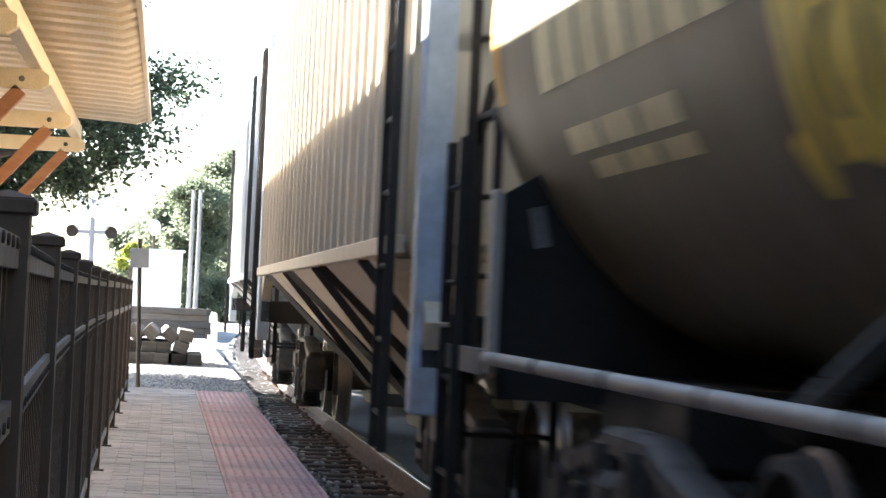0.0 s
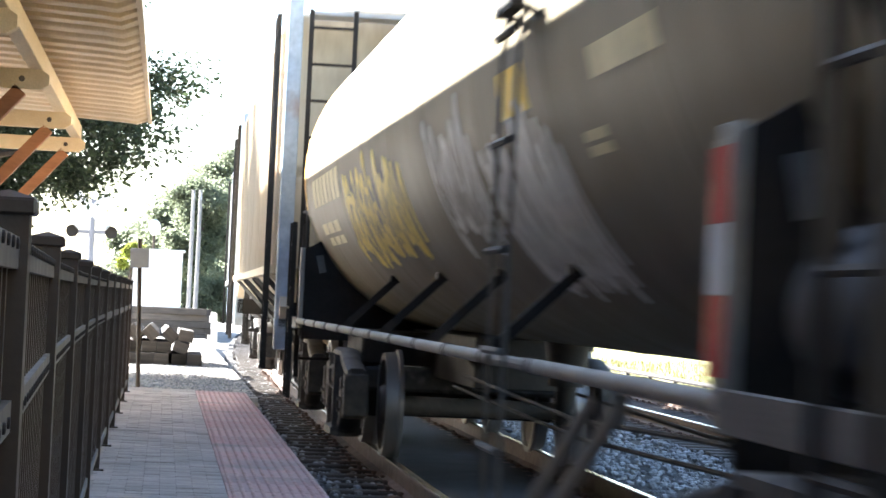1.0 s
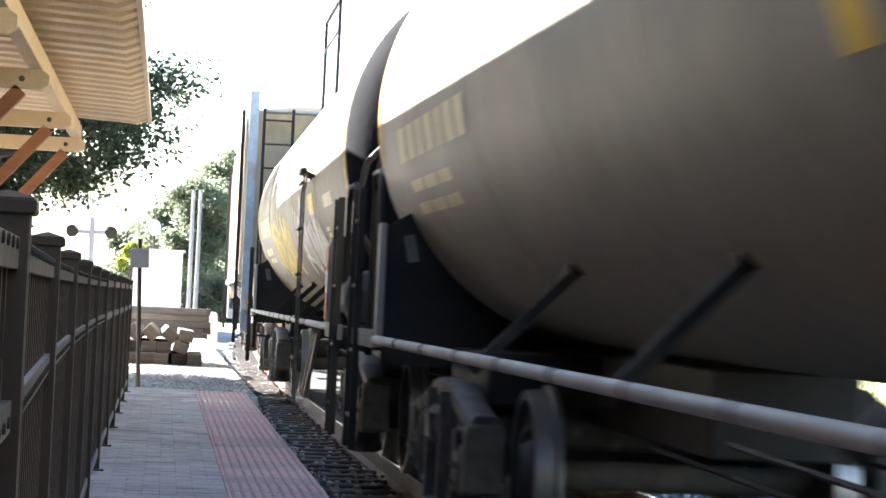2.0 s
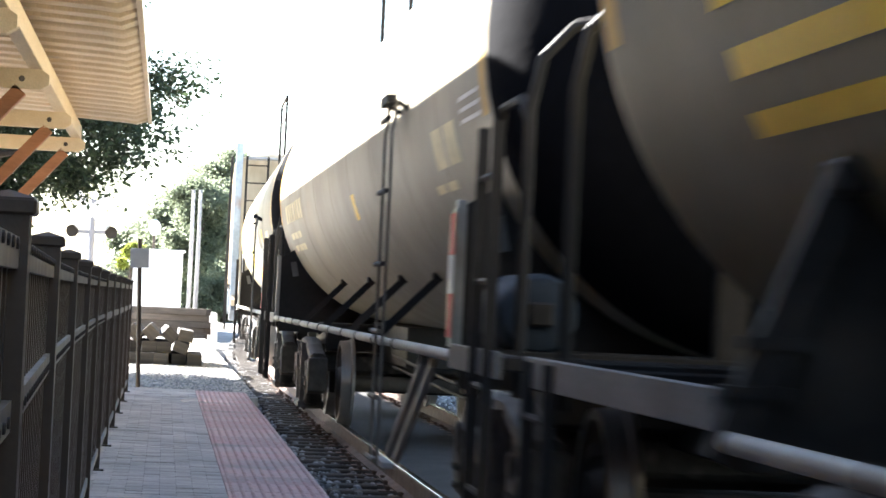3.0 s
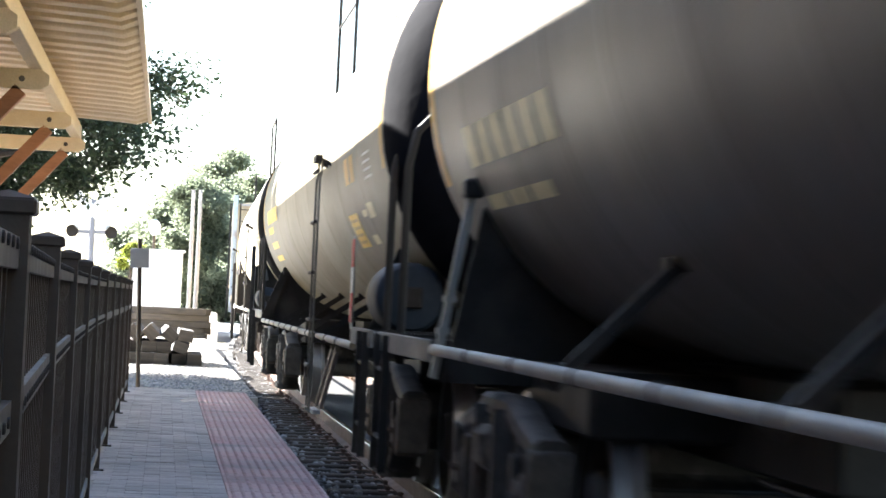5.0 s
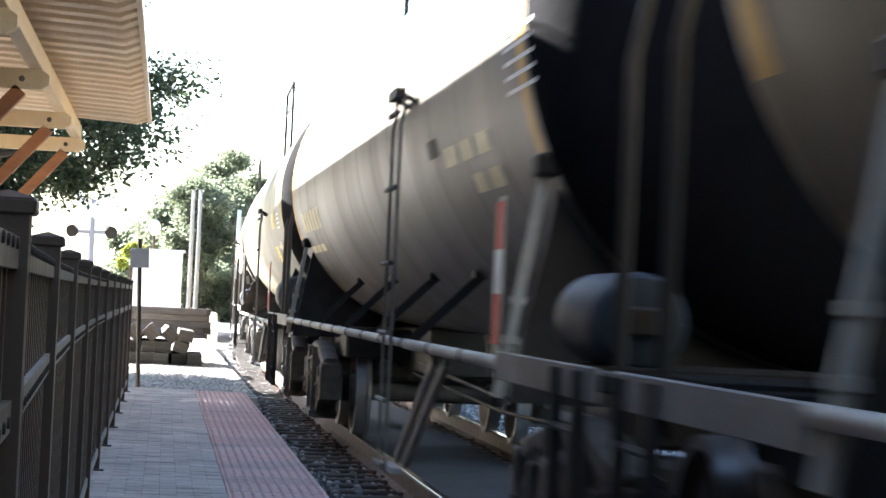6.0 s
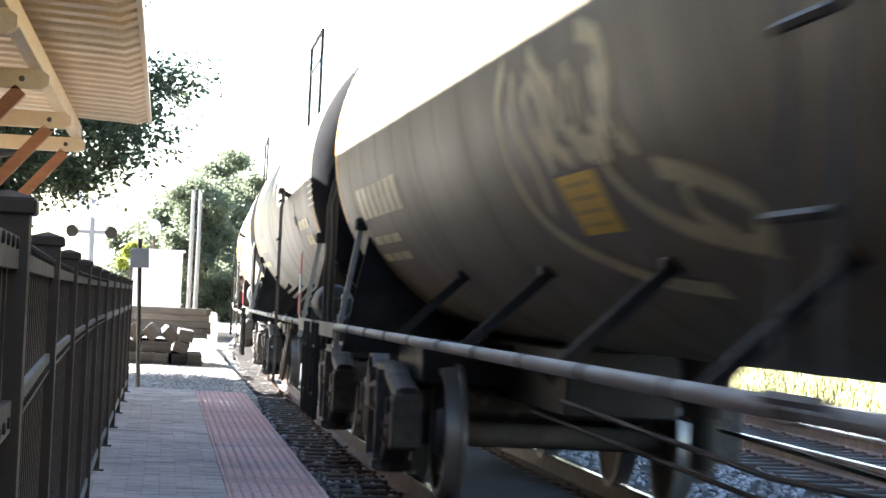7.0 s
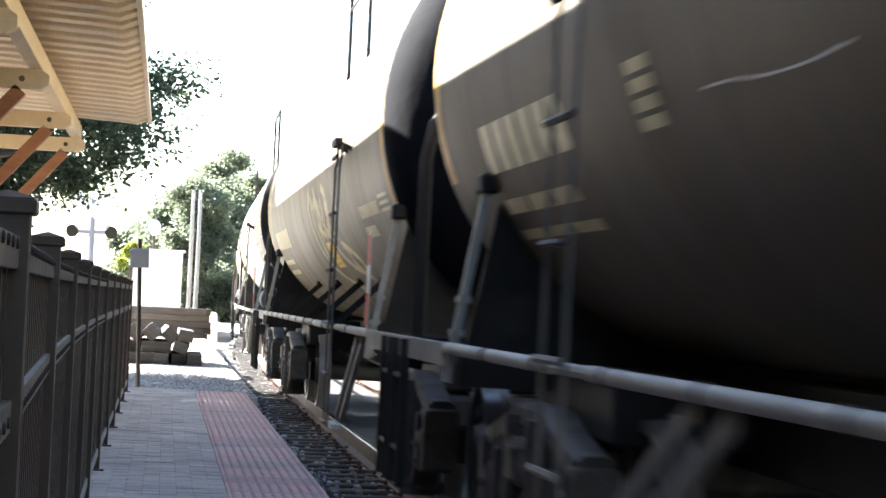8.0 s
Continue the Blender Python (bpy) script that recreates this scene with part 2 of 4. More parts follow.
def extrude(bm, outline, a, b, axis="x"):
    """A prism: an outline of 2D points swept along an axis from a to b."""
    def place(p, s):
        return {"x": (s, p[0], p[1]), "y": (p[0], s, p[1]), "z": (p[0], p[1], s)}[axis]
    v = [[bm.verts.new(place(p, s)) for p in outline] for s in (a, b)]
    k = len(outline)
    bm.faces.new(v[0])
    bm.faces.new(v[1][::-1])
    for i in range(k):
        bm.faces.new([v[0][i], v[0][(i + 1) % k], v[1][(i + 1) % k], v[1][i]])
    return bm


B = bmesh.new

# ---- track geometry ----
RAIL_Z = -0.07
TRACK_X, BEND_Y, RADIUS = 2.60, 22.0, 1400.0


def track_at(y, off=0.0):
    return TRACK_X + off + (y - BEND_Y) ** 2 / (2 * RADIUS)


def on_track(y, off=0.0):
    """The pose of something on the track at y, facing along it."""
    return pose(track_at(y, off), y, RAIL_Z, 0, 0, -math.degrees(math.atan((y - BEND_Y) / RADIUS)))


RAIL_PROFILE = [(-0.07, -0.172), (0.07, -0.172), (0.07, -0.16), (0.012, -0.14), (0.010, -0.05), (0.036, -0.04), (0.036, -0.012), (0.03, -0.004),
                (-0.03, -0.004), (-0.036, -0.012), (-0.036, -0.04), (-0.010, -0.05), (-0.012, -0.14), (-0.07, -0.16)]


def sweep(bm, profile, ys, off, z=RAIL_Z):
    rings = [[bm.verts.new((track_at(y, off) + px, y, z + pz)) for px, pz in profile] for y in ys]
    k = len(profile)
    for a, b in zip(rings, rings[1:]):
        for i in range(k):
            bm.faces.new([a[i], a[(i + 1) % k], b[(i + 1) % k], b[i]])
    bm.faces.new(rings[0])
    bm.faces.new(rings[-1])


def railway(name, off, label):
    tr = tagged(new(name), label, "railway track", kind="structure")
    ys = [-20 + 3 * i for i in range(60)]
    for s in (-0.7525, 0.7525):
        bm = B()
        sweep(bm, RAIL_PROFILE, ys, off + s)
        r = part("rail", bm, RAIL, tr, "rusty steel rail")
        bm = B()
        sweep(bm, [(-0.026, -0.003), (0.026, -0.003), (0.022, 0.001), (-0.022, 0.001)], ys, off + s)
        part("railhead", bm, SHINE, r, "polished running surface of the rail")
    bm = B()
    box(bm, -1.3, 1.3, -0.11, 0.11, -0.37, -0.178, 0.012)
    tie = part("tie", bm, TIE, tr)
    tie.matrix_basis = on_track(3.0, off)
    bm = B()
    for s in (-0.7525, 0.7525):
        box(bm, s - 0.17, s + 0.17, -0.09, 0.09, -0.178, -0.17, 0.003)
        for dx in (-0.1, 0.1):
            for dy in (-0.05, 0.05):
                box(bm, s + dx - 0.015, s + dx + 0.015, dy - 0.015, dy + 0.015, -0.17, -0.14)
    plate = link("tie_plate", bm, RAIL)
    plate.parent = tie
    y = 3.0
    rng = random.Random(5)
    while y < 95:
        y += 0.53
        o = new("tie", tie.data)
        o.parent = tr
        o.matrix_basis = on_track(y, off + rng.uniform(-0.05, 0.05)) @ pose(0, 0, 0, 0, 0, rng.uniform(-1.2, 1.2))
        if y < 45:
            q = new("tie_plate", plate.data)
            q.parent = o
    return tr


def grid_sheet(name, x0, x1, y0, y1, z, material, nx=2, ny=2, amp=0.0, label="", cat="ground", skirt=0.0):
    bm = B()
    rows = []
    for j in range(ny + 1):
        row = []
        for i in range(nx + 1):
            x, y = x0 + (x1 - x0) * i / nx, y0 + (y1 - y0) * j / ny
            row.append(bm.verts.new((x, y, z + amp * noise.noise(Vector((x * 0.7, y * 0.7, 3.1))))))
        rows.append(row)
    for a, b in zip(rows, rows[1:]):
        for i in range(nx):
            bm.faces.new([a[i], a[i + 1], b[i + 1], b[i]])
    ob = link(name, bm, material)
    return tagged(ob, label, cat, kind="structure")


# ---- ground, platform ----
grid_sheet("ground", -1500, 1500, -500, 2500, -0.50, GRAVEL, 40, 40, label="pale dry gravel and dirt ground reaching the horizon")
EDGE_X, PLAT_END = 1.035, 29.2
STRIP = 0.61


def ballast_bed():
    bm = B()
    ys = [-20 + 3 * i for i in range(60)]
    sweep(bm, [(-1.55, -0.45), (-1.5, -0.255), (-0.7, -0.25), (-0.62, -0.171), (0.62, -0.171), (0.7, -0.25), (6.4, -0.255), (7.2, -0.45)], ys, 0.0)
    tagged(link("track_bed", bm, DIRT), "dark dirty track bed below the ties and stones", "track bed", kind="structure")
    rng = random.Random(11)
    base = []
    for k in range(6):
        b2 = B()
        bmesh.ops.create_icosphere(b2, subdivisions=1, radius=1.0)
        base.append([(v.co * rng.uniform(0.65, 1.15)).copy() for v in b2.verts])
        faces = [[v.index for v in f.verts] for f in b2.faces]
        b2.free()
    verts, polys = [], []

    def stone(x, y, z, r):
        o = len(verts)
        sx, sy, sz = rng.uniform(0.7, 1.2), rng.uniform(0.7, 1.2), rng.uniform(0.5, 0.9)
        a = rng.uniform(0, 6.28)
        c, s = math.cos(a), math.sin(a)
        for p in rng.choice(base):
            px, py = p.x * sx, p.y * sy
            verts.append((x + r * (px * c - py * s), y + r * (px * s + py * c), z + r * p.z * sz))
        polys.extend([[i + o for i in f] for f in faces])
    for i in range(15000):
        y = 12 + 40 * rng.random() ** 1.6
        x = rng.uniform(-1.5, 7.2)
        if rng.random() < 0.4:
            x = rng.uniform(1.3, 3.9)
        elif rng.random() < 0.4:
            x = rng.uniform(-1.5, -0.8)
        z = RAIL_Z - 0.25 + (0.05 if 1.4 < x < 3.2 else 0.0) + (rng.uniform(0.0, 0.06) if x < -0.8 else 0.0)
        stone(track_at(y) + x, y, z, rng.uniform(0.022, 0.045))
    for i in range(12000):
        y = rng.uniform(29.4, 46)
        stone(rng.uniform(-2.5, 1.2), y, -0.072, rng.uniform(0.008, 0.02))
    me = bpy.data.meshes.new("ballast")
    me.from_pydata(verts, [], polys)
    me.materials.append(BALLAST)
    tagged(new("ballast", me), "loose grey crushed stone ballast between the rails", "ballast", kind="stuff")


def platform():
    bm = B()
    box(bm, -9.0, EDGE_X - 0.012, -14, PLAT_END, -0.48, -0.034)
    p = tagged(link("platform", bm, JOINT), "low station platform paved with grey concrete bricks", "platform", kind="structure")
    bm = B()
    box(bm, -9.0, 1.2, PLAT_END + 0.002, 75, -0.49, -0.075)
    tagged(link("gravel_apron", bm, GRAVEL), "sunlit gravel lot past the end of the platform", "ground", kind="structure")
    return p


def paving():
    """Concrete bricks and dome tiles, laid on the platform; the nearer bricks are pieces of their own."""
    rng = random.Random(17)
    bm = B()
    box(bm, -0.0985, 0.0985, -0.0485, 0.0485, -0.034, 0.0, 0.002)
    brick = part("paver", bm, CONCRETE, plat)
    brick.matrix_basis = pose(-0.3, 13.05, 0)
    inner = EDGE_X - STRIP
    verts, polys = [], []
    tv = [v.co.copy() for v in brick.data.vertices]
    tp = [list(p.vertices) for p in brick.data.polygons]
    count = 0
    for j in range(270):
        y = 2.5 + j * 0.1
        if y > PLAT_END - 0.06:
            break
        for i in range(-14, 5):
            x = inner - 0.1 - 0.2 * (3 - i) - (0.1 if j % 2 else 0.0)
            if x < -1.6 or (x > inner - 0.09 and not (j % 2 == 1 and i == 4)):
                continue
            half_brick = j % 2 == 1 and i == 4
            if half_brick:
                x = inner - 0.05
            m = pose(x, y, rng.uniform(-0.003, 0.002), rng.uniform(-0.6, 0.6), rng.uniform(-0.4, 0.4), rng.uniform(-0.4, 0.4))
            if not half_brick and x > -0.5 and 13.2 < y < 19.5 and count < 300:
                o = new("paver", brick.data)
                o.parent, o.matrix_basis = plat, m
                count += 1
            else:
                b = len(verts)
                verts.extend(tuple(m @ Vector((v.x * (0.49 if half_brick else 1), v.y, v.z))) for v in tv)
                polys.extend([k + b for k in p] for p in tp)
    me = bpy.data.meshes.new("paver_field")
    me.from_pydata(verts, [], polys)
    me.materials.append(CONCRETE)
    o = new("paver_field", me)
    o.parent = plat
    tagged(o, "grey concrete brick paving with narrow joints", kind="stuff")
    bm = B()
    box(bm, -0.302, 0.302, -0.302, 0.302, -0.034, 0.001, 0.003)
    for a in range(10):
        for b in range(10):
            cx, cy = -0.27 + a * 0.06, -0.27 + b * 0.06
            lo = [bm.verts.new((cx + 0.016 * math.cos(k * math.tau / 7), cy + 0.016 * math.sin(k * math.tau / 7), 0.0012)) for k in range(7)]
            hi = [bm.verts.new((cx + 0.008 * math.cos(k * math.tau / 7), cy + 0.008 * math.sin(k * math.tau / 7), 0.007)) for k in range(7)]
            bm.faces.new(hi)
            for k in range(7):
                bm.faces.new([lo[k], lo[(k + 1) % 7], hi[(k + 1) % 7], hi[k]])
    tile = part("dome_tile", bm, TACTILE, plat)
    k = 0
    y = 3.0
    while y < PLAT_END - 0.3:
        if k == 0:
            o = tile
        else:
            o = new("dome_tile", tile.data)
            o.parent = plat
        o.matrix_basis = pose(EDGE_X - STRIP / 2, y, rng.uniform(-0.003, 0.001), 0, 0, rng.choice((0, 90, 180, 270)))
        y += 0.61
        k += 1


# ---- fence ----
POSTS = [(3.35, -0.222), (5.78, -0.285), (8.2, -0.33), (10.64, -0.36), (13.08, -0.385), (15.5, -0.395), (17.95, -0.40), (20.4, -0.40), (22.8, -0.40), (25.3, -0.40), (27.7, -0.40)]
CAP_TOP = EYE[2] + 0.13


def fence():
    f = thing("picket_fence", "dark bronze steel picket fence along the platform", "fence")
    bm = B()
    box(bm, -0.032, 0.032, -0.032, 0.032, 0.0, CAP_TOP - 0.03)
    box(bm, -0.06, 0.06, -0.06, 0.06, 0.0, 0.012)
    post = part("post", bm, FENCE, f)
    bm = B()
    box(bm, -0.041, 0.041, -0.041, 0.041, CAP_TOP - 0.032, CAP_TOP - 0.008, 0.004)
    vs = [bm.verts.new(p) for p in ((-0.04, -0.038, CAP_TOP - 0.008), (0.04, -0.038, CAP_TOP - 0.008), (0.04, 0.038, CAP_TOP - 0.008), (-0.04, 0.038, CAP_TOP - 0.008), (0, 0, CAP_TOP + 0.004))]
    for i in range(4):
        bm.faces.new([vs[i], vs[(i + 1) % 4], vs[4]])
    cap = part("cap", bm, FENCE, post)
    pts = [(0.9, -0.18)] + POSTS
    for i, (y, x) in enumerate(pts):
        if i == 0:
            post.matrix_basis = pose(x, y, 0)
        else:
            o = new("post", post.data)
            o.parent, o.matrix_basis = f, pose(x, y, 0)
            c = new("cap", cap.data)
            c.parent = o
    bm = B()
    box(bm, -0.009, 0.009, -0.009, 0.009, 0.07, CAP_TOP - 0.10)
    picket = bm
    pk = None
    for (y0, x0), (y1, x1) in zip(pts, pts[1:]):
        for z, h in ((CAP_TOP - 0.085, 0.044), (CAP_TOP - 0.31, 0.044), (0.12, 0.044)):
            bm = B()
            bar(bm, (x0, y0 + 0.033, z), (x1, y1 - 0.033, z), 0.04, h)
            rl = part("rail", bm, FENCERAIL, f)
            if y1 < 16 and z > 0.5:
                # Black studs stand in for the holes where the pickets pass through.
                bm = B()
                zz = z + (0.012 if z > 1.1 else -0.004)
                for k in range(1, 19):
                    u = k / 19
                    lathe(bm, [(0.0195, 0.008), (0.023, 0.008), (0.024, 0.005)], "x", 8, (x0 + (x1 - x0) * u, y0 + (y1 - y0) * u, zz))
                tagged(part("hole_stud", bm, BLACK, rl), "row of dark studs standing in for picket holes", kind="stuff")
        n = 19
        for k in range(1, n):
            u = k / n
            if pk is None:
                pk = part("picket", picket, FENCE, f)
                o = pk
            else:
                o = new("picket", pk.data)
                o.parent = f
            o.matrix_basis = pose(x0 + (x1 - x0) * u, y0 + (y1 - y0) * u, 0)
    return f


# ---- shelter ----
ROOF_END, EAVE_X = 29.8, -0.28
SHED_Z = 3.28


def shelter():
    sh = thing("platform_shelter", "open timber platform shelter with a corrugated metal roof", "shelter")
    # corrugated sheet, its waves run down the slope towards the tracks
    bm = B()
    # Out of view the sheet is lengthened, back and rearward, to block light.
    xs = [-6.25, -1.1, -0.6, EAVE_X - 0.16, EAVE_X]
    zs = [0.23, 0.0, -0.025, -0.04, 0.015]
    amp = [1, 1, 1, 1, 0.35]
    ny = 1380
    y0 = -23.8
    top, bot = [], []
    for j in range(ny + 1):
        y = y0 + (ROOF_END - y0) * j / ny
        q = (y / 0.62 + 0.45 * noise.noise(Vector((y * 0.6, 4.0, 0)))) % 1.0
        w = -0.02 + 0.02 * q + (0.075 * math.sin((q - 0.7) / 0.3 * math.pi) * (0.6 + 0.8 * abs(noise.noise(Vector((y * 0.8, 9.0, 0))))) if q > 0.7 else 0.0)
        wob = 0.012 * noise.noise(Vector((y * 0.6, 0, 0)))
        top.append([bm.verts.new((x + wob, y, SHED_Z + z + w * k + 0.004)) for x, z, k in zip(xs, zs, amp)])
        bot.append([bm.verts.new((x + wob, y, SHED_Z + z + w * k)) for x, z, k in zip(xs, zs, amp)])
    for rows, sgn in ((top, 1), (bot, -1)):
        for a, b in zip(rows, rows[1:]):
            for i in range(len(xs) - 1):
                bm.faces.new([a[i], a[i + 1], b[i + 1], b[i]])
    for a, b, c, d in zip(top, top[1:], bot, bot[1:]):
        bm.faces.new([a[-1], b[-1], d[-1], c[-1]])
    for t, b in ((top[0], bot[0]), (top[-1], bot[-1])):
        for i in range(len(xs) - 1):
            bm.faces.new([t[i], t[i + 1], b[i + 1], b[i]])
    part("roof_sheet", bm, ROOFING, sh, "tan corrugated metal roof sheet", smooth=True)
    # Straight strip added so the eave's shadow on the train stays smooth.
    bm = B()
    box(bm, EAVE_X - 0.03, EAVE_X + 0.012, -14.0, ROOF_END, SHED_Z - 0.015, SHED_Z + 0.055)
    part("drip_edge", bm, ROOFING, sh, "thin metal drip edge")
    bm = B()
    box(bm, -1.24, -1.12, -14.0, ROOF_END - 0.1, SHED_Z - 0.272, SHED_Z - 0.1, 0.006)
    part("eave_beam", bm, WOOD, sh, "long pale pine beam")
    bm = B()
    box(bm, -4.2, -4.06, -14.0, ROOF_END - 0.1, SHED_Z - 0.30, SHED_Z + 0.02, 0.006)
    part("back_beam", bm, WOOD, sh)
    for y in (-9.4, -5.0, -0.8, 3.4, 7.4, 11.7, 16.0, 20.4, 25.2, 29.35):
        bm = B()
        extrude(bm, [(-4.2, SHED_Z - 0.445), (-1.13, SHED_Z - 0.445), (-1.06, SHED_Z - 0.40), (-1.06, SHED_Z - 0.32), (-1.13, SHED_Z - 0.275), (-4.2, SHED_Z - 0.275)], y - 0.07, y + 0.07, "y")
        cb = part("cross_beam", bm, WOOD, sh, "pale pine cross beam with a bolted end")
        bm = B()
        lathe(bm, [(y - 0.085, 0.016), (y - 0.07, 0.027)], "y", 10, (-1.29, 0, SHED_Z - 0.36))
        part("bolt", bm, CAST, cb, "rusty bolt head and washer")
        bm = B()
        bar(bm, (-1.3, y, SHED_Z - 0.45), (-2.45, y, SHED_Z - 1.75), 0.12, 0.14, (0, 1, 0))
        part("brace", bm, STAINED, sh, "red-brown stained diagonal brace")
        bm = B()
        box(bm, -2.6, -2.42, y - 0.09, y + 0.09, 0.0, SHED_Z - 0.445, 0.008)
        part("post", bm, STAINED, sh, "red-brown stained timber post")
    return sh



# ---- rail cars ----  local: +Y is the way of travel, x < 0 faces the platform, z = 0 is the railhead


def wheelset():
    bm = B()
    lathe(bm, [(-0.72, 0.075), (0.72, 0.075)], "x", 12)
    for s in (-1, 1):
        prof = [(s * 0.68, 0.16), (s * 0.695, 0.38), (s * 0.675, 0.4), (s * 0.675, 0.445), (s * 0.705, 0.445), (s * 0.715, 0.425), (s * 0.81, 0.415), (s * 0.81, 0.37), (s * 0.76, 0.34), (s * 0.75, 0.17), (s * 0.83, 0.14), (s * 0.83, 0.08)]
        lathe(bm, prof, "x", 28)
    # cast lugs that show the turning of the wheel
        for k in range(3):
            a = k * math.tau / 3
            box(bm, s * 0.775 - 0.02, s * 0.775 + 0.02, math.cos(a) * 0.25 - 0.03, math.cos(a) * 0.25 + 0.03, math.sin(a) * 0.25 - 0.03, math.sin(a) * 0.25 + 0.03)
    for fc in bm.faces:
        c = fc.calc_center_median()
        if math.hypot(c.y, c.z) > 0.365 and abs(c.x) > 0.6:
            fc.material_index = 1
    me = link("wheelset", bm, [CAST, TREAD], True)
    d = me.data
    bpy.data.objects.remove(me)
    return d


WHEELS = wheelset()
SPIN = []
AXLE, WHEEL_R = 0.89, 0.42


def sweep_bar(bm, pts, w, h):
    """A bar of rounded section (w across x, h in the plane) along (y, z) points at a fixed x; pts: x, y, z."""
    rings = []
    for i, p in enumerate(pts):
        a, b = Vector(pts[max(0, i - 1)]), Vector(pts[min(len(pts) - 1, i + 1)])
        d = (b - a).normalized()
        up = Vector((1, 0, 0)).cross(d)
        c = [(-1, -0.6), (-0.6, -1), (0.6, -1), (1, -0.6), (1, 0.6), (0.6, 1), (-0.6, 1), (-1, 0.6)]
        rings.append([bm.verts.new(Vector(p) + Vector((1, 0, 0)) * q * w / 2 + up * r * h / 2) for q, r in c])
    for a, b in zip(rings, rings[1:]):
        for k in range(8):
            bm.faces.new([a[k], a[(k + 1) % 8], b[(k + 1) % 8], b[k]])
    bm.faces.new(rings[0])
    bm.faces.new(rings[-1])


def side_frame(s):
    """A cast truck side frame: straight chords with flanges, two columns, windows, pedestal ends."""
    bm = B()
    x = s * 1.04
    for e in (-1, 1):
        # top chord, tension member, pedestal and column of one half
        sweep_bar(bm, [(x, 0.0, 0.79), (x, e * 0.34, 0.79), (x, e * 0.62, 0.72), (x, e * 1.1, 0.65)], 0.15, 0.11)
        sweep_bar(bm, [(x, e * 0.3, 0.19), (x, e * 0.44, 0.25), (x, e * 0.68, 0.52), (x, e * 0.76, 0.64)], 0.15, 0.11)
        sweep_bar(bm, [(x, e * 0.27, 0.16), (x, e * 0.27, 0.79)], 0.24, 0.11)
        box(bm, x - 0.1, x + 0.1, min(e * 0.66, e * 0.76), max(e * 0.66, e * 0.76), 0.30, 0.62, 0.012)
        box(bm, x - 0.1, x + 0.1, min(e * 1.04, e * 1.15), max(e * 1.04, e * 1.15), 0.32, 0.66, 0.012)
        box(bm, x - 0.03, x + 0.03, min(e * 0.3, e * 0.48), max(e * 0.3, e * 0.48), 0.52, 0.74)
    sweep_bar(bm, [(x, -0.34, 0.16), (x, 0.34, 0.16)], 0.27, 0.09)
    return bm


def truck(car, y, flip=1):
    t = new("truck")
    t.parent, t.matrix_basis = car, pose(0, y, 0)
    for s in (-1, 1):
        part("side_frame", side_frame(s), FRAME, t, "dusty cast steel side frame", smooth=True)
        bm = B()
        for e in (-0.13, 0.0, 0.13):
            pts = [(s * 1.03 + 0.055 * math.cos(a * 0.9), e + 0.055 * math.sin(a * 0.9), 0.2 + 0.36 * a / 42) for a in range(43)]
            tube(bm, pts, 0.016, 6)
        part("spring_group", bm, CAST, t, "coil springs of the truck")
        for e in (-1, 1):
            bm = B()
            lathe(bm, [(s * 0.95, 0.13), (s * 1.12, 0.13), (s * 1.14, 0.1), (s * 1.15, 0.1)], "x", 16, (0, e * AXLE, WHEEL_R))
            for k in range(3):
                a = k * math.tau / 3 + 0.5
                lathe(bm, [(s * 1.14, 0.02), (s * 1.17, 0.02)], "x", 6, (0, e * AXLE + 0.06 * math.cos(a), WHEEL_R + 0.06 * math.sin(a)))
            part("bearing_cap", bm, CAST, t)
    bm = B()
    box(bm, -1.17, 1.17, -0.2, 0.2, 0.5, 0.70, 0.03)
    for s in (-1, 1):
        box(bm, min(s * 1.165, s * 1.19), max(s * 1.165, s * 1.19), -0.13, 0.13, 0.53, 0.67, 0.008)
    part("bolster", bm, FRAME, t)
    for e in (-1, 1):
        bm = B()
        bar(bm, (-0.75, e * 0.42, 0.36), (0.75, e * 0.42, 0.36), 0.08, 0.1)
        for s in (-0.74, 0.74):
            box(bm, s - 0.06, s + 0.06, e * 0.44 - 0.03, e * 0.44 + 0.03, 0.26, 0.56)
        part("brake_beam", bm, BLACK, t)
    for e in (-1, 1):
        w = new("wheelset", WHEELS)
        w.parent, w.matrix_basis = t, pose(0, e * AXLE, WHEEL_R)
        SPIN.append((w, e * AXLE))
    return t


def coupler(car, y, s):
    bm = B()
    bar(bm, (0, y, 0.86), (0, y + s * 0.75, 0.86), 0.16, 0.18)
    box(bm, -0.17, 0.15, min(y + s * 0.72, y + s * 0.98), max(y + s * 0.72, y + s * 0.98), 0.72, 1.0, 0.04)
    part("coupler", bm, CAST, car, "cast steel knuckle coupler")
    bm = B()
    tube(bm, [(0.22, y, 0.8), (0.26, y + s * 0.3, 0.5), (0.2, y + s * 0.6, 0.42), (0.12, y + s * 0.95, 0.62)], 0.025, 7)
    part("air_hose", bm, BLACK, car)


def ladder(car, x, y, z0, z1, w=0.42, axis="y", n=None, material=None, name="ladder", r=0.014):
    material = material or BLACK
    dx, dy = (0, w / 2) if axis == "y" else (w / 2, 0)
    ob = new(name)
    ob.parent = car
    for s in (-1, 1):
        bm = B()
        bar(bm, (x + s * dx, y + s * dy, z0), (x + s * dx, y + s * dy, z1), 0.045, 0.02)
        part("stile", bm, material, ob)
    n = n or max(2, round((z1 - z0) / 0.4))
    for k in range(n):
        z = z0 + (z1 - z0) * (k + 0.5) / n
        bm = B()
        tube(bm, [(x - dx, y - dy, z), (x + dx, y + dy, z)], r, 6)
        part("rung", bm, material, ob)
    return ob


TANK_Z, TANK_R = 2.38, 1.35
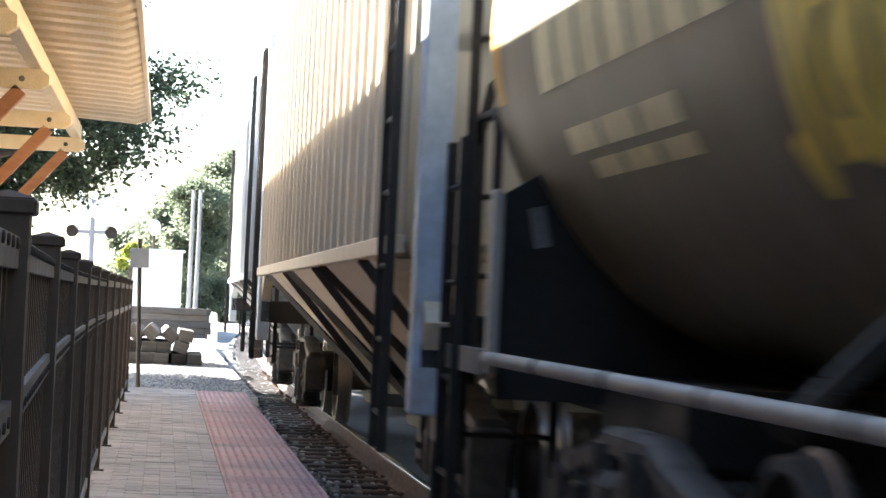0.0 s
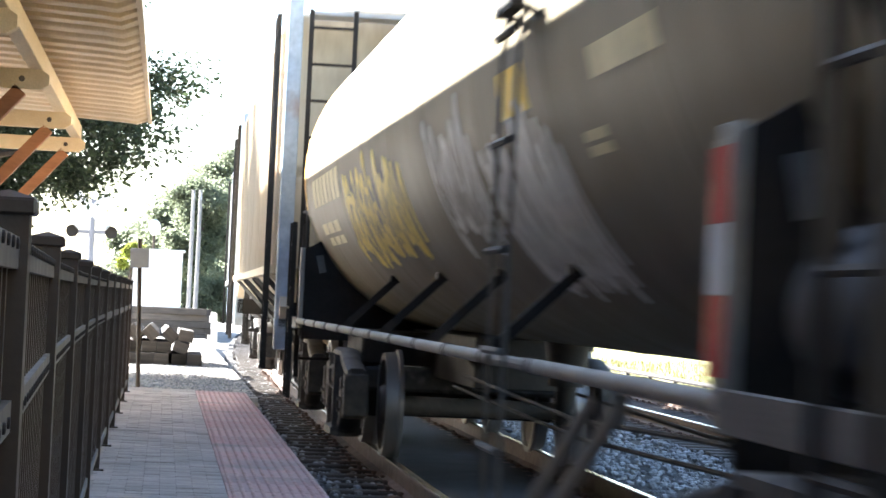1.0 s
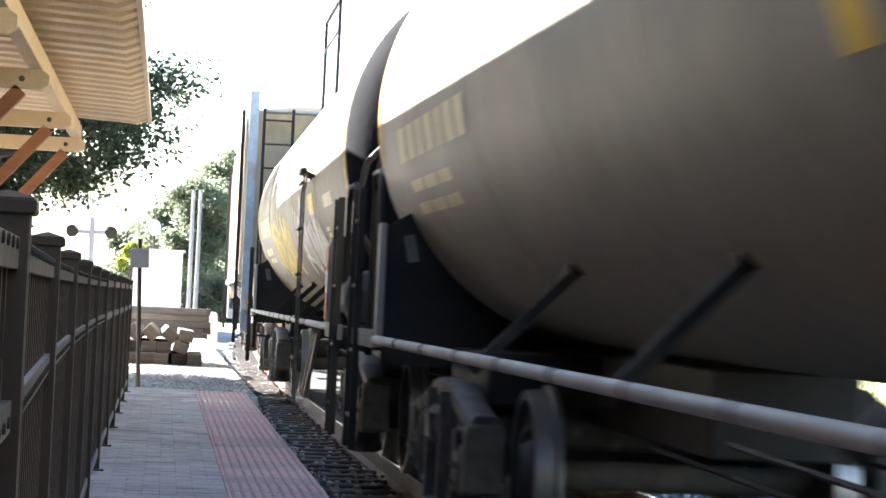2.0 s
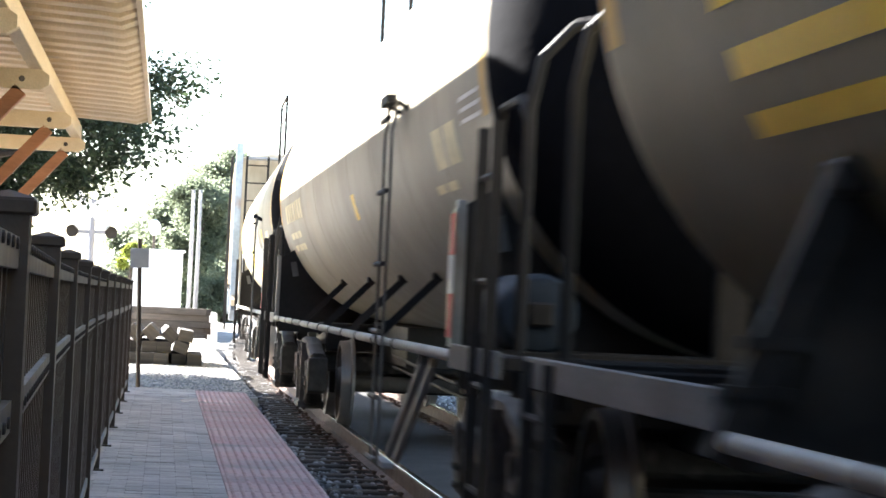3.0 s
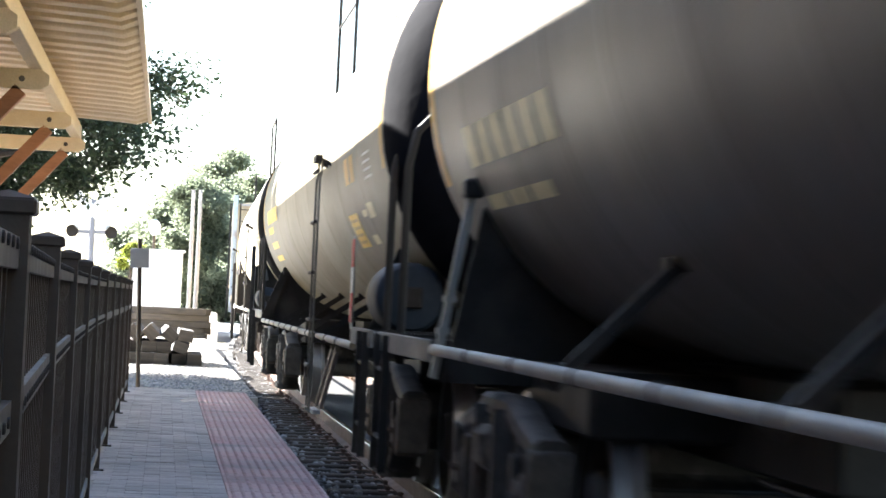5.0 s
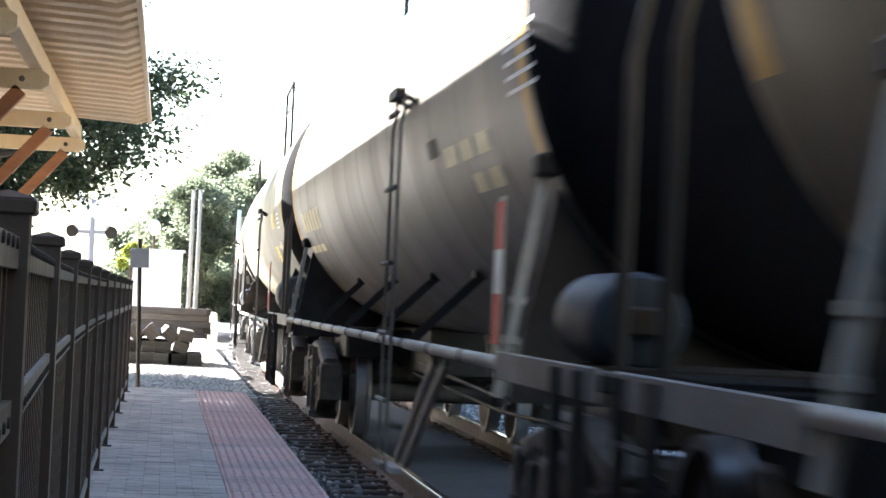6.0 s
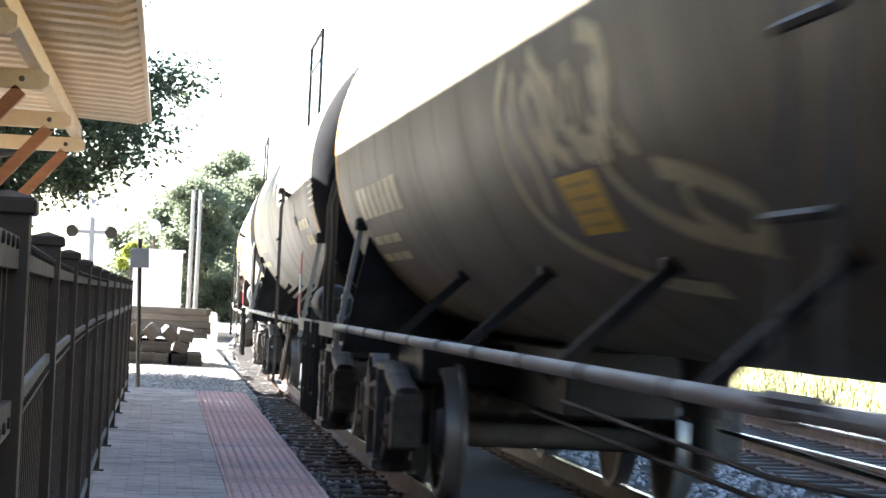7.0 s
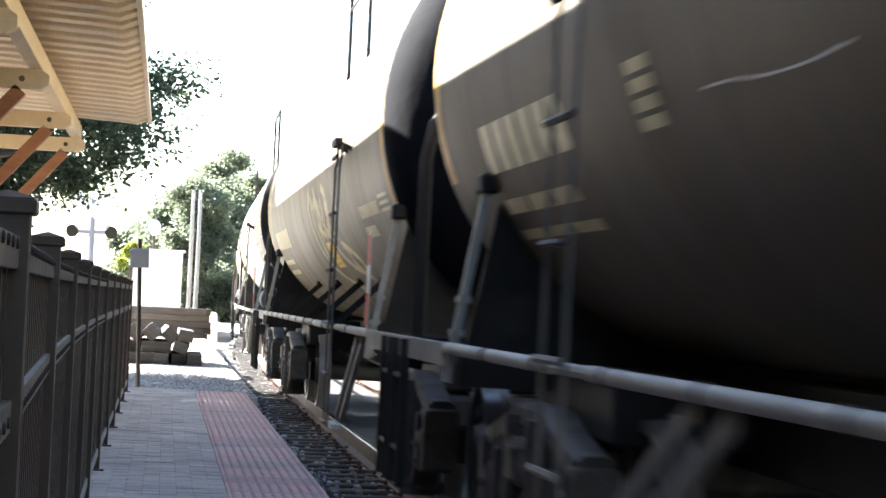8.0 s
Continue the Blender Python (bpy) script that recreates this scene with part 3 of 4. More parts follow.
MARK_Y = 0.45      # the markings' zero along the tank


def tank_point(r, ang, y, lift=0.004):
    """A point on the tank's platform side, ang degrees above its equator."""
    a = radians(ang)
    return (-(r + lift) * math.cos(a), y + MARK_Y, TANK_Z + (r + lift) * math.sin(a))


def patch(bm, r, y0, y1, a0, a1, lift=0.005, n=4):
    """A thin marking bent round the tank's platform side between two angles."""
    for k in range(n):
        b0, b1 = a0 + (a1 - a0) * k / n, a0 + (a1 - a0) * (k + 1) / n
        bm.faces.new([bm.verts.new(tank_point(r, b, y, lift)) for b, y in ((b0, y0), (b0, y1), (b1, y1), (b1, y0))])
    bmesh.ops.remove_doubles(bm, verts=bm.verts, dist=0.0005)


def stroke(bm, r, pts, w, lift=0.006):
    """A painted stroke along (y, angle) points on the tank's side."""
    q = []
    for i, (y, a) in enumerate(pts):
        y0, a0 = pts[max(0, i - 1)]
        y1, a1 = pts[min(len(pts) - 1, i + 1)]
        dy, da = y1 - y0, radians(a1 - a0) * r
        n = math.hypot(dy, da) or 1
        oy, oa = -da / n * w / 2, math.degrees(dy / n * w / 2 / r)
        q.append((bm.verts.new(tank_point(r, a + oa, y + oy, lift)), bm.verts.new(tank_point(r, a - oa, y - oy, lift))))
    for (a, b), (c, d) in zip(q, q[1:]):
        bm.faces.new([a, b, d, c])


def curve_pts(ctrl, n=6):
    """A smooth run of (y, angle) points through ctrl."""
    out = []
    for i in range(len(ctrl) - 1):
        p0, p1, p2, p3 = ctrl[max(0, i - 1)], ctrl[i], ctrl[i + 1], ctrl[min(len(ctrl) - 1, i + 2)]
        for k in range(n):
            u = k / n
            out.append(tuple(0.5 * (2 * b + (c - a) * u + (2 * a - 5 * b + 4 * c - d) * u * u + (3 * b - a - 3 * c + d) * u ** 3) for a, b, c, d in zip(p0, p1, p2, p3)))
    return out + [ctrl[-1]]


def tank_car(label, paint, r=TANK_R, half=9.1, rail_y=7.5, rail_z=1.05, struts=(3.9, 1.1, -1.4, -3.5), ladder_y=-5.2, end="web", drum=0.2, rear=None, band=None, corner="low", belt=9, front_web=None, rear_web=None, trucks=(6.7, 7.35), strut_angle=-46, stripe_low=-14):
    """A tank car: welded shell, stub sills, end platforms with arch rails, side handrails, struts, ladders, trucks."""
    car = thing("tank_car", label, "tank car", "freight train")
    head = [(half, 0.02), (half - 0.02, 0.3 * r), (half - 0.08, 0.55 * r), (half - 0.18, 0.76 * r), (half - 0.31, 0.9 * r), (half - 0.46, 0.975 * r), (half - 0.6, r), (half - 0.68, r)]
    rear = rear or half
    back = [(half - rear - p, q) for p, q in head]
    prof = back[-2:]
    for k in range(1, belt):
        y = -(rear - 0.65) + (half + rear - 1.3) * k / belt
        prof += [(y - 0.07, r), (y - 0.02, r), (y - 0.01, r + 0.003), (y + 0.01, r + 0.003), (y + 0.02, r), (y + 0.07, r)]
    prof += head[::-1]
    bm = B()
    lathe(bm, prof, "y", 72, (0, 0, TANK_Z))
    part("tank", bm, paint, car, "dusty welded cylindrical tank shell", smooth=True)
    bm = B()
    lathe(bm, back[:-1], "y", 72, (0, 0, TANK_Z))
    part("tank_head", bm, HEAD_SHADE, car, "domed rear tank end, its shade painted in near black", smooth=True)
    # manway housing and its railing on top
    bm = B()
    lathe(bm, [(TANK_Z + r - 0.1, 0.55), (TANK_Z + r + 0.3, 0.55), (TANK_Z + r + 0.36, 0.5)], "z", 24)
    part("manway", bm, paint, car, smooth=True)
    for s in (-1, 1):
        bm = B()
        tube(bm, [(s * 0.95, -1.1, TANK_Z + r - 0.45), (s * 0.95, -1.1, TANK_Z + r + 0.62), (s * 0.95, 1.1, TANK_Z + r + 0.62), (s * 0.95, 1.1, TANK_Z + r - 0.45)], 0.02, 6)
        tube(bm, [(s * 0.95, -1.1, TANK_Z + r + 0.3), (s * 0.95, 1.1, TANK_Z + r + 0.3)], 0.014, 6)
        part("manway_railing", bm, BLACK, car)
    webs = {1: front_web or rail_y, -1: rear_web or rail_y}
    for s in (-1, 1):
        web_y = webs[s] - 0.03
        bm = B()
        inner = 3.9 if s > 0 else 4.4
        box(bm, -0.33, 0.33, min(s * inner, s * 9.15), max(s * inner, s * 9.15), 0.64, 1.02, 0.01)
        part("stub_sill", bm, BLACK, car)
        # transverse bolster web, cut to the belly of the tank
        out = [(-1.34, 0.88), (1.34, 0.88)]
        top = 1.68 if end == "web" else 1.5 if end == "post" else 1.62
        rim = []
        for k in range(25):
            a = radians(-90 + (k - 12) * 4.4)
            rim.append((math.cos(a) * (r - 0.02), TANK_Z + math.sin(a) * (r - 0.02)))
        edge = math.sqrt(max(0.0, r * r - (TANK_Z - top - 0.08) ** 2)) - 0.02
        if end != "web":
            out, top = [(-1.33, 0.88), (1.33, 0.88)], top + 0.1
        shoulder = [(1.34, top)] if end == "web" else []
        outline = out + shoulder + [(edge, top + 0.1)] + [p for p in rim[::-1] if p[1] < top + 0.08] + [(-edge, top + 0.1)] + [(-x, z) for x, z in shoulder]
        bm = B()
        extrude(bm, outline, s * web_y - 0.012, s * web_y + 0.012, "y")
        web = part("bolster_web", bm, BLACK, car, "black transverse bolster plate")
        if end == "web":
            bm = B()
            box(bm, -0.032, 0.032, -0.006, 0.006, -0.08, 0.08, 0.0, pose(-1.19, s * web_y - 0.022, 1.56, 0, -12, 0))
            part("data_plate", bm, SILL, web, "small cream data plate")
        for e in (-1, 1):
            if end == "web":
                bm = B()
                box(bm, e * 1.36 - 0.02, e * 1.36 + 0.02, s * web_y - 0.055, s * web_y + 0.055, 0.98, top + 0.02, 0.004)
                part("web_flange", bm, PIPE, web, "grey flange of the bolster plate")
            elif s > 0 or end == "strap":
                bm = B()
                a = radians(-26 if end == "strap" else -36)
                by = s * web_y - 0.05
                tip = (e * (r + 0.02) * math.cos(a), by, TANK_Z + (r + 0.02) * math.sin(a))
                w = 0.036 if end == "strap" else 0.1
                bar(bm, (e * 1.38, by, 0.9), tip, w, 0.05, (0, 1, 0))
                for u in (0.25, 0.42):
                    p = Vector((e * 1.38, by, 0.9)).lerp(Vector(tip), u)
                    box(bm, p.x - w * 0.8, p.x + w * 0.8, p.y - 0.035, p.y + 0.035, p.z - 0.015, p.z + 0.015)
                part("head_brace", bm, PIPE if end == "strap" else BLACK, car, "inclined brace with bolted clips")
                bm = B()
                box(bm, tip[0] - 0.045, tip[0] + 0.045, tip[1] - 0.08, tip[1] + 0.08, tip[2] - 0.04, tip[2] + 0.05, 0.015)
                part("brace_pad", bm, BLACK, car)
        truck(car, trucks[0] if s > 0 else -trucks[1])
        coupler(car, s * 8.85, s)
        bm = B()
        box(bm, -0.92, 0.92, min(s * (web_y - 1.5), s * (web_y - 0.02)), max(s * (web_y - 1.5), s * (web_y - 0.02)), 0.72, 1.0, 0.02)
        part("body_bolster", bm, BLACK, car)
        # end platform
        bm = B()
        box(bm, -1.36, 1.36, min(s * 8.5, s * 9.3), max(s * 8.5, s * 9.3), 1.0, 1.06, 0.008)
        ep = part("end_platform", bm, BLACK, car, "black grated crossover platform")
        for k in range(9):
            bm = B()
            box(bm, -1.3, 1.3, s * (8.54 + k * 0.09) - 0.012, s * (8.54 + k * 0.09) + 0.012, 1.06, 1.075)
            part("grate_bar", bm, BLACK, ep)
        for e in (-1, 1):
            bm = B()
            box(bm, e * 1.38 - 0.012, e * 1.38 + 0.012, min(s * webs[s], s * 9.3), max(s * webs[s], s * 9.3), 0.97, 1.075, 0.004)
            part("side_sill_plate", bm, SILL, car, "pale dusty side plate")
        # arch rail across the end
        bm = B()
        pts = [(-1.28, s * 9.15, 0.9), (-1.28, s * 9.15, 2.0), (-1.24, s * 9.15, 2.2), (-1.12, s * 9.15, 2.33), (-0.9, s * 9.15, 2.38)]
        pts += [(-x, y, z) for x, y, z in pts[::-1]]
        tube(bm, pts, 0.024, 8)
        part("arch_rail", bm, BLACK, car, "black arched end handrail", smooth=True)
        for e in (-1, 1) if end == "web" else ():
            bm = B()
            tube(bm, [(e * 1.3, s * 8.5, 1.05), (e * 1.3, s * 8.5, 1.95), (e * 1.3, s * 8.58, 2.05), (e * 1.3, s * 9.05, 2.05), (e * 1.28, s * 9.15, 1.95)], 0.02, 7)
            part("grab_rail", bm, BLACK, car, smooth=True)
        for e in (-1, 1):
            ladder(car, e * 1.4, s * 8.95, 0.32, 1.95 if corner == "tall" else 1.06, 0.4, name="corner_ladder")
    if drum:
        bm = B()
        q = drum
        lathe(bm, [(-9.0, 0.02), (-8.995, 0.7 * q), (-8.985, 0.88 * q), (-8.96, 0.96 * q), (-8.92, q), (-8.3, q), (-8.26, 0.96 * q), (-8.235, 0.88 * q), (-8.225, 0.7 * q), (-8.22, 0.02)], "y", 24, (-1.34 + q, 0, 1.06 + q))
        dr = part("air_reservoir", bm, DRUM, car, "grey-blue round air reservoir", smooth=True)
        bm = B()
        box(bm, -1.34 + q * 0.7, -1.34 + q * 1.3, -9.03, -8.98, 1.06 + q * 0.7, 1.06 + q * 1.3, 0.01)
        part("bracket", bm, BLACK, dr)
    # brake wheel on the trailing end
    bm = B()
    tube(bm, [(-0.45 + 0.27 * math.cos(k * math.tau / 20), -9.2, 1.75 + 0.27 * math.sin(k * math.tau / 20)) for k in range(21)], 0.018, 6)
    for k in range(4):
        a = k * math.tau / 4 + 0.4
        tube(bm, [(-0.45, -9.17, 1.75), (-0.45 + 0.27 * math.cos(a), -9.2, 1.75 + 0.27 * math.sin(a))], 0.012, 5)
    part("brake_wheel", bm, BLACK, car, smooth=True)
    bm = B()
    bar(bm, (-0.45, -9.1, 1.06), (-0.45, -9.1, 1.85), 0.12, 0.08)
    part("brake_stand", bm, BLACK, car)
    # side handrails with clips, and struts to the belly
    for e in (-1, 1):
        bm = B()
        tube(bm, [(e * 1.37, -webs[-1], rail_z), (e * 1.37, ladder_y - 0.35, rail_z)], 0.027, 10)
        tube(bm, [(e * 1.37, ladder_y + 0.35, rail_z), (e * 1.37, webs[1], rail_z)], 0.027, 10)
        tube(bm, [(e * 1.37, ladder_y - 0.36, rail_z), (e * 1.37, ladder_y + 0.36, rail_z)], 0.022, 8)
        hr = part("handrail", bm, PIPE, car, "dusty pale grey pipe handrail", smooth=True)
        for y in [webs[1] - 1.2 * k for k in range(1, 12)]:
            bm = B()
            lathe(bm, [(y - 0.015, 0.033), (y + 0.015, 0.033)], "y", 10, (e * 1.37, 0, rail_z))
            part("clip", bm, BLACK, hr)
        for y in struts:
            bm = B()
            a = radians(strut_angle)
            tip = Vector((e * (r + 0.0) * math.cos(a), y - 0.05, TANK_Z + r * math.sin(a)))
            bar(bm, (e * 1.36, y, rail_z - 0.05), tip, 0.05, 0.05)
            box(bm, tip.x - 0.045, tip.x + 0.045, y - 0.1, y + 0.03, tip.z - 0.02, tip.z + 0.03, 0.008)
            part("strut", bm, BLACK, car)
        # side ladder bent round the tank, and its top grab
        bm = B()
        for q in (-0.2, 0.2):
            pts = [(e * 1.43, ladder_y + q, 0.35), (e * 1.43, ladder_y + q, TANK_Z - 0.2)]
            pts += [(e * (r + 0.07) * math.cos(radians(a)), ladder_y + q, TANK_Z + (r + 0.07) * math.sin(radians(a))) for a in (-5, -1)]
            tube(bm, pts, 0.01, 6)
        ld = part("side_ladder", bm, LADDER, car, "tall narrow side ladder")
        zs = [0.38, 0.72, 1.08, 1.45, 1.85, 2.25]
        for z in zs:
            bm = B()
            tube(bm, [(e * 1.45, ladder_y - 0.22, z), (e * 1.45, ladder_y + 0.22, z)], 0.015, 6)
            part("rung", bm, BLACK if z > 1.4 else LADDER, ld)
        for a in (-1,):
            bm = B()
            p = (e * (r + 0.09) * math.cos(radians(a)), TANK_Z + (r + 0.09) * math.sin(radians(a)))
            bar(bm, (p[0], ladder_y - 0.22, p[1]), (p[0], ladder_y + 0.22, p[1]), 0.05, 0.05)
            for q in (-0.18, 0.18):
                bar(bm, (p[0], ladder_y + q, p[1]), (p[0] - e * 0.1, ladder_y + q, p[1] - 0.05), 0.03, 0.03)
            part("rung", bm, BLACK, ld)
        # stirrup braces below the rail
        for q in (-1.63, -2.05):
            bm = B()
            bar(bm, (e * 1.36, ladder_y + q, rail_z - 0.05), (e * 1.36, ladder_y + q + 1.5, 0.42), 0.03, 0.055)
            part("stirrup_brace", bm, LADDER, car)
        bm = B()
        bar(bm, (e * 1.38, ladder_y - 0.32, 0.36), (e * 1.38, ladder_y + 0.24, 0.36), 0.06, 0.03)
        part("stirrup_step", bm, STEEL, car)
    # brake gear under the belly
    bm = B()
    lathe(bm, [(-0.75, 0.03), (-0.7, 0.13), (0.7, 0.13), (0.75, 0.03)], "y", 16, (0.5, 5.2, 0.82))
    part("brake_cylinder", bm, BLACK, car, smooth=True)
    for x, y0, y1, z in ((-0.35, -4.9, 4.9, 0.62), (-0.6, -4.9, 2.5, 0.78), (0.4, -4.9, 4.9, 0.66)):
        bm = B()
        tube(bm, [(x, y0, z), (x + 0.1, (y0 + y1) / 2, z - 0.1), (x, y1, z)], 0.013, 6)
        part("brake_rod", bm, BLACK, car)
    bm = B()
    lathe(bm, [(0.5, 0.07), (0.75, 0.07), (0.75, 0.12), (0.85, 0.12), (1.08, 0.16)], "z", 16, (0, 1.9, 0))
    part("bottom_outlet", bm, BLACK, car, smooth=True)
    # reflector strip at the trailing bolster
    y = -webs[-1]
    for e in (-1, 1):
        x = e * 1.395
        bm = B()
        box(bm, min(x - e * 0.012, x - e * 0.002), max(x - e * 0.012, x - e * 0.002), y - 0.06, y + 0.06, 1.06, 1.66)
        st = part("reflector", bm, PIPE, car, "mounting plate of a red and white reflective strip")
        for z0, z1, paint2, nm in ((1.1, 1.29, RED, "red_band"), (1.292, 1.458, WHITE, "white_band"), (1.46, 1.64, RED, "red_band")):
            bm = B()
            box(bm, min(x, x + e * 0.004), max(x, x + e * 0.004), y - 0.08, y + 0.08, z0, z1)
            part(nm, bm, paint2, st)
    if band:
        for s in (-1, 1):
            bm = B()
            patch(bm, r, s * ((half if s > 0 else rear) - 0.74) - 0.085 - MARK_Y, s * ((half if s > 0 else rear) - 0.74) + 0.085 - MARK_Y, stripe_low, 44, n=14)
            part("end_stripe", bm, band, car, "painted stripe at the tank's end")
    return car


def scribble(car, paint, y0, y1, a0, a1, count, w, seed, label, r=TANK_R, slant=0.25):
    """Sprayed tag: tall looped strokes that overlap."""
    rng = random.Random(seed)
    for k in range(count):
        yc = y0 + (y1 - y0) * (k + 0.5) / count
        ww = (y1 - y0) / count
        lo, hi = a0 + rng.uniform(0, 0.25) * (a1 - a0), a1 - rng.uniform(0, 0.3) * (a1 - a0)
        kind = rng.randrange(4)
        if kind == 0:
            c = [(yc + ww * 0.5, hi - 2), (yc + ww * 0.2, hi), (yc, hi - 5), (yc - ww * 0.1, (lo + hi) / 2), (yc - ww * 0.3, lo + 3), (yc - ww * 0.7, lo), (yc - ww * 0.9, lo + 5)]
        elif kind == 1:
            c = [(yc + ww * 0.6, lo + 6), (yc + ww * 0.3, lo), (yc, (lo + hi) / 2), (yc - ww * 0.2, hi), (yc - ww * 0.5, hi - 4), (yc - ww * 0.5, lo + 2)]
        elif kind == 2:
            c = [(yc + ww * 0.5, hi), (yc, lo), (yc - ww * 0.3, (lo + hi) / 2 + 3), (yc - ww * 0.8, hi - 3), (yc - ww, lo + 4)]
        else:
            m = (lo + hi) / 2
            c = [(yc + ww * 0.5, m), (yc, hi), (yc - ww * 0.6, m + 4), (yc, m - 3), (yc - ww * 0.7, lo), (yc + ww * 0.3, lo + 2)]
        c = [(y - slant * (a - a0) * 0.01, a) for y, a in c]
        bm = B()
        stroke(bm, r, curve_pts(c, 5), w * rng.uniform(0.8, 1.2), 0.006 + 0.0007 * (k % 5))
        part("tag_stroke", bm, paint, car, label)


def lines(car, paint, y1, y0, a1, a0, n=1, label="painted lettering too worn to read"):
    """A line of n plain bars from y1 back to y0 and from angle a1 down to a0."""
    w = (y1 - y0) / n
    for k in range(n):
        bm = B()
        patch(bm, TANK_R, y1 - w * (k + 1) + (0.085 if n > 1 else 0), y1 - w * k, a0, a1, n=3)
        part("lettering", bm, paint, car, label)


def hopper_car(label, paint, half=7.75, top=4.0, bottom=1.53, w=1.52, post_paint=None, bays=3, sheet=None):
    """A covered hopper: ribbed sides, slope sheets and bays below, end cages with ladders."""
    post_paint = post_paint or paint
    car = thing("hopper_car", label, "hopper car", "freight train")
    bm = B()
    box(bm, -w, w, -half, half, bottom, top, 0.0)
    part("body", bm, sheet or paint, car, "riveted side and end sheets, groove shade painted in on the tan car")
    bm = B()
    extrude(bm, [(-w, top), (w, top), (w * 0.55, top + 0.1), (-w * 0.55, top + 0.1)], -half, half, "y")
    part("roof", bm, paint, car)
    n = 26
    for e in (-1, 1):
        for k in range(n):
            y = -half + 0.16 + (2 * half - 0.32) * k / (n - 1)
            bm = B()
            extrude(bm, [(y - 0.06, 0), (y - 0.045, 0.034), (y + 0.045, 0.034), (y + 0.06, 0)], bottom + 0.02, top - 0.1, "z")
            for v in bm.verts:
                v.co = Vector((e * (w + v.co.y), v.co.x, v.co.z))
            part("side_rib", bm, paint, car)
        bm = B()
        box(bm, e * (w + 0.035) - 0.035, e * (w + 0.035) + 0.035, -half, half, bottom - 0.06, bottom + 0.03, 0.006)
        part("side_sill", bm, paint, car)
    bl = 2 * (half - 1.7) / bays
    for k in range(bays):
        y0 = -(half - 1.7) + k * bl
        ym = y0 + bl / 2
        bm = B()
        vs = [bm.verts.new(p) for p in ((-w, y0, bottom - 0.05), (w, y0, bottom - 0.05), (w, y0 + bl, bottom - 0.05), (-w, y0 + bl, bottom - 0.05),
                                        (-0.45, ym - 0.4, 0.38), (0.45, ym - 0.4, 0.38), (0.45, ym + 0.4, 0.38), (-0.45, ym + 0.4, 0.38))]
        for q in ((0, 1, 2, 3), (7, 6, 5, 4), (0, 4, 5, 1), (1, 5, 6, 2), (2, 6, 7, 3), (3, 7, 4, 0)):
            bm.faces.new([vs[i] for i in q])
        bay = part("hopper_bay", bm, paint, car, "sloping discharge bay")
        bm = B()
        box(bm, -0.6, 0.6, ym - 0.45, ym + 0.45, 0.26, 0.38, 0.02)
        part("outlet_gate", bm, BLACK, bay)
        for e in (-1, 1):
            for u in (0.08, 0.92):
                bm = B()
                bar(bm, (e * (w - 0.02), y0 + bl * u, bottom - 0.05), (e * 0.5, ym + (u - 0.5) * 0.7, 0.42), 0.14, 0.06)
                part("bay_stiffener", bm, BLACK, bay)
    for s in (-1, 1):
        bm = B()
        vs = [bm.verts.new(p) for p in ((-w, s * half, bottom + 0.9), (w, s * half, bottom + 0.9), (w, s * (half - 1.75), bottom - 0.04), (-w, s * (half - 1.75), bottom - 0.04), (-w, s * half, bottom + 1.0), (w, s * half, bottom + 1.0))]
        bm.faces.new([vs[0], vs[1], vs[2], vs[3]])
        bm.faces.new([vs[0], vs[1], vs[5], vs[4]])
        part("end_slope", bm, paint, car)
        bm = B()
        box(bm, -0.33, 0.33, min(s * 5.6, s * 8.55), max(s * 5.6, s * 8.55), 0.72, 1.05, 0.01)
        part("center_sill", bm, BLACK, car)
        bm = B()
        box(bm, -1.5, 1.5, s * 8.3 - 0.09, s * 8.3 + 0.09, 0.95, 1.2, 0.01)
        part("end_sill", bm, BLACK, car)
        truck(car, s * 6.4)
        coupler(car, s * 8.4, s)
        for e in (-1, 1):
            bm = B()
            box(bm, e * 1.46 - 0.07, e * 1.46 + 0.07, s * 8.3 - 0.09, s * 8.3 + 0.09, 0.75, top + 0.25, 0.01)
            part("corner_post", bm, post_paint, car, "weathered corner post, blue skylight painted into its grey")
            bm = B()
            bar(bm, (e * 1.44, s * 8.3, top - 0.05), (e * 1.44, s * half, top - 0.05), 0.1, 0.12)
            part("corner_brace", bm, paint, car)
            bm = B()
            bar(bm, (e * 1.44, s * 8.5, 1.1), (e * 1.44, s * half, bottom + 0.05), 0.1, 0.14)
            part("corner_brace", bm, paint, car)
            ladder(car, e * 1.6, s * (half - 0.05), 0.55, top, 0.42, name="corner_ladder", n=10)
            ladder(car, e * 1.1, s * 8.42, 0.5, top, 0.42, "x", name="end_ladder", n=10)
        bm = B()
        box(bm, -1.3, 1.3, s * 8.1 - 0.2, s * 8.1 + 0.2, top - 0.04, top, 0.004)
        part("roof_step", bm, STEEL, car)
    return car


# ---- far end of the place ----


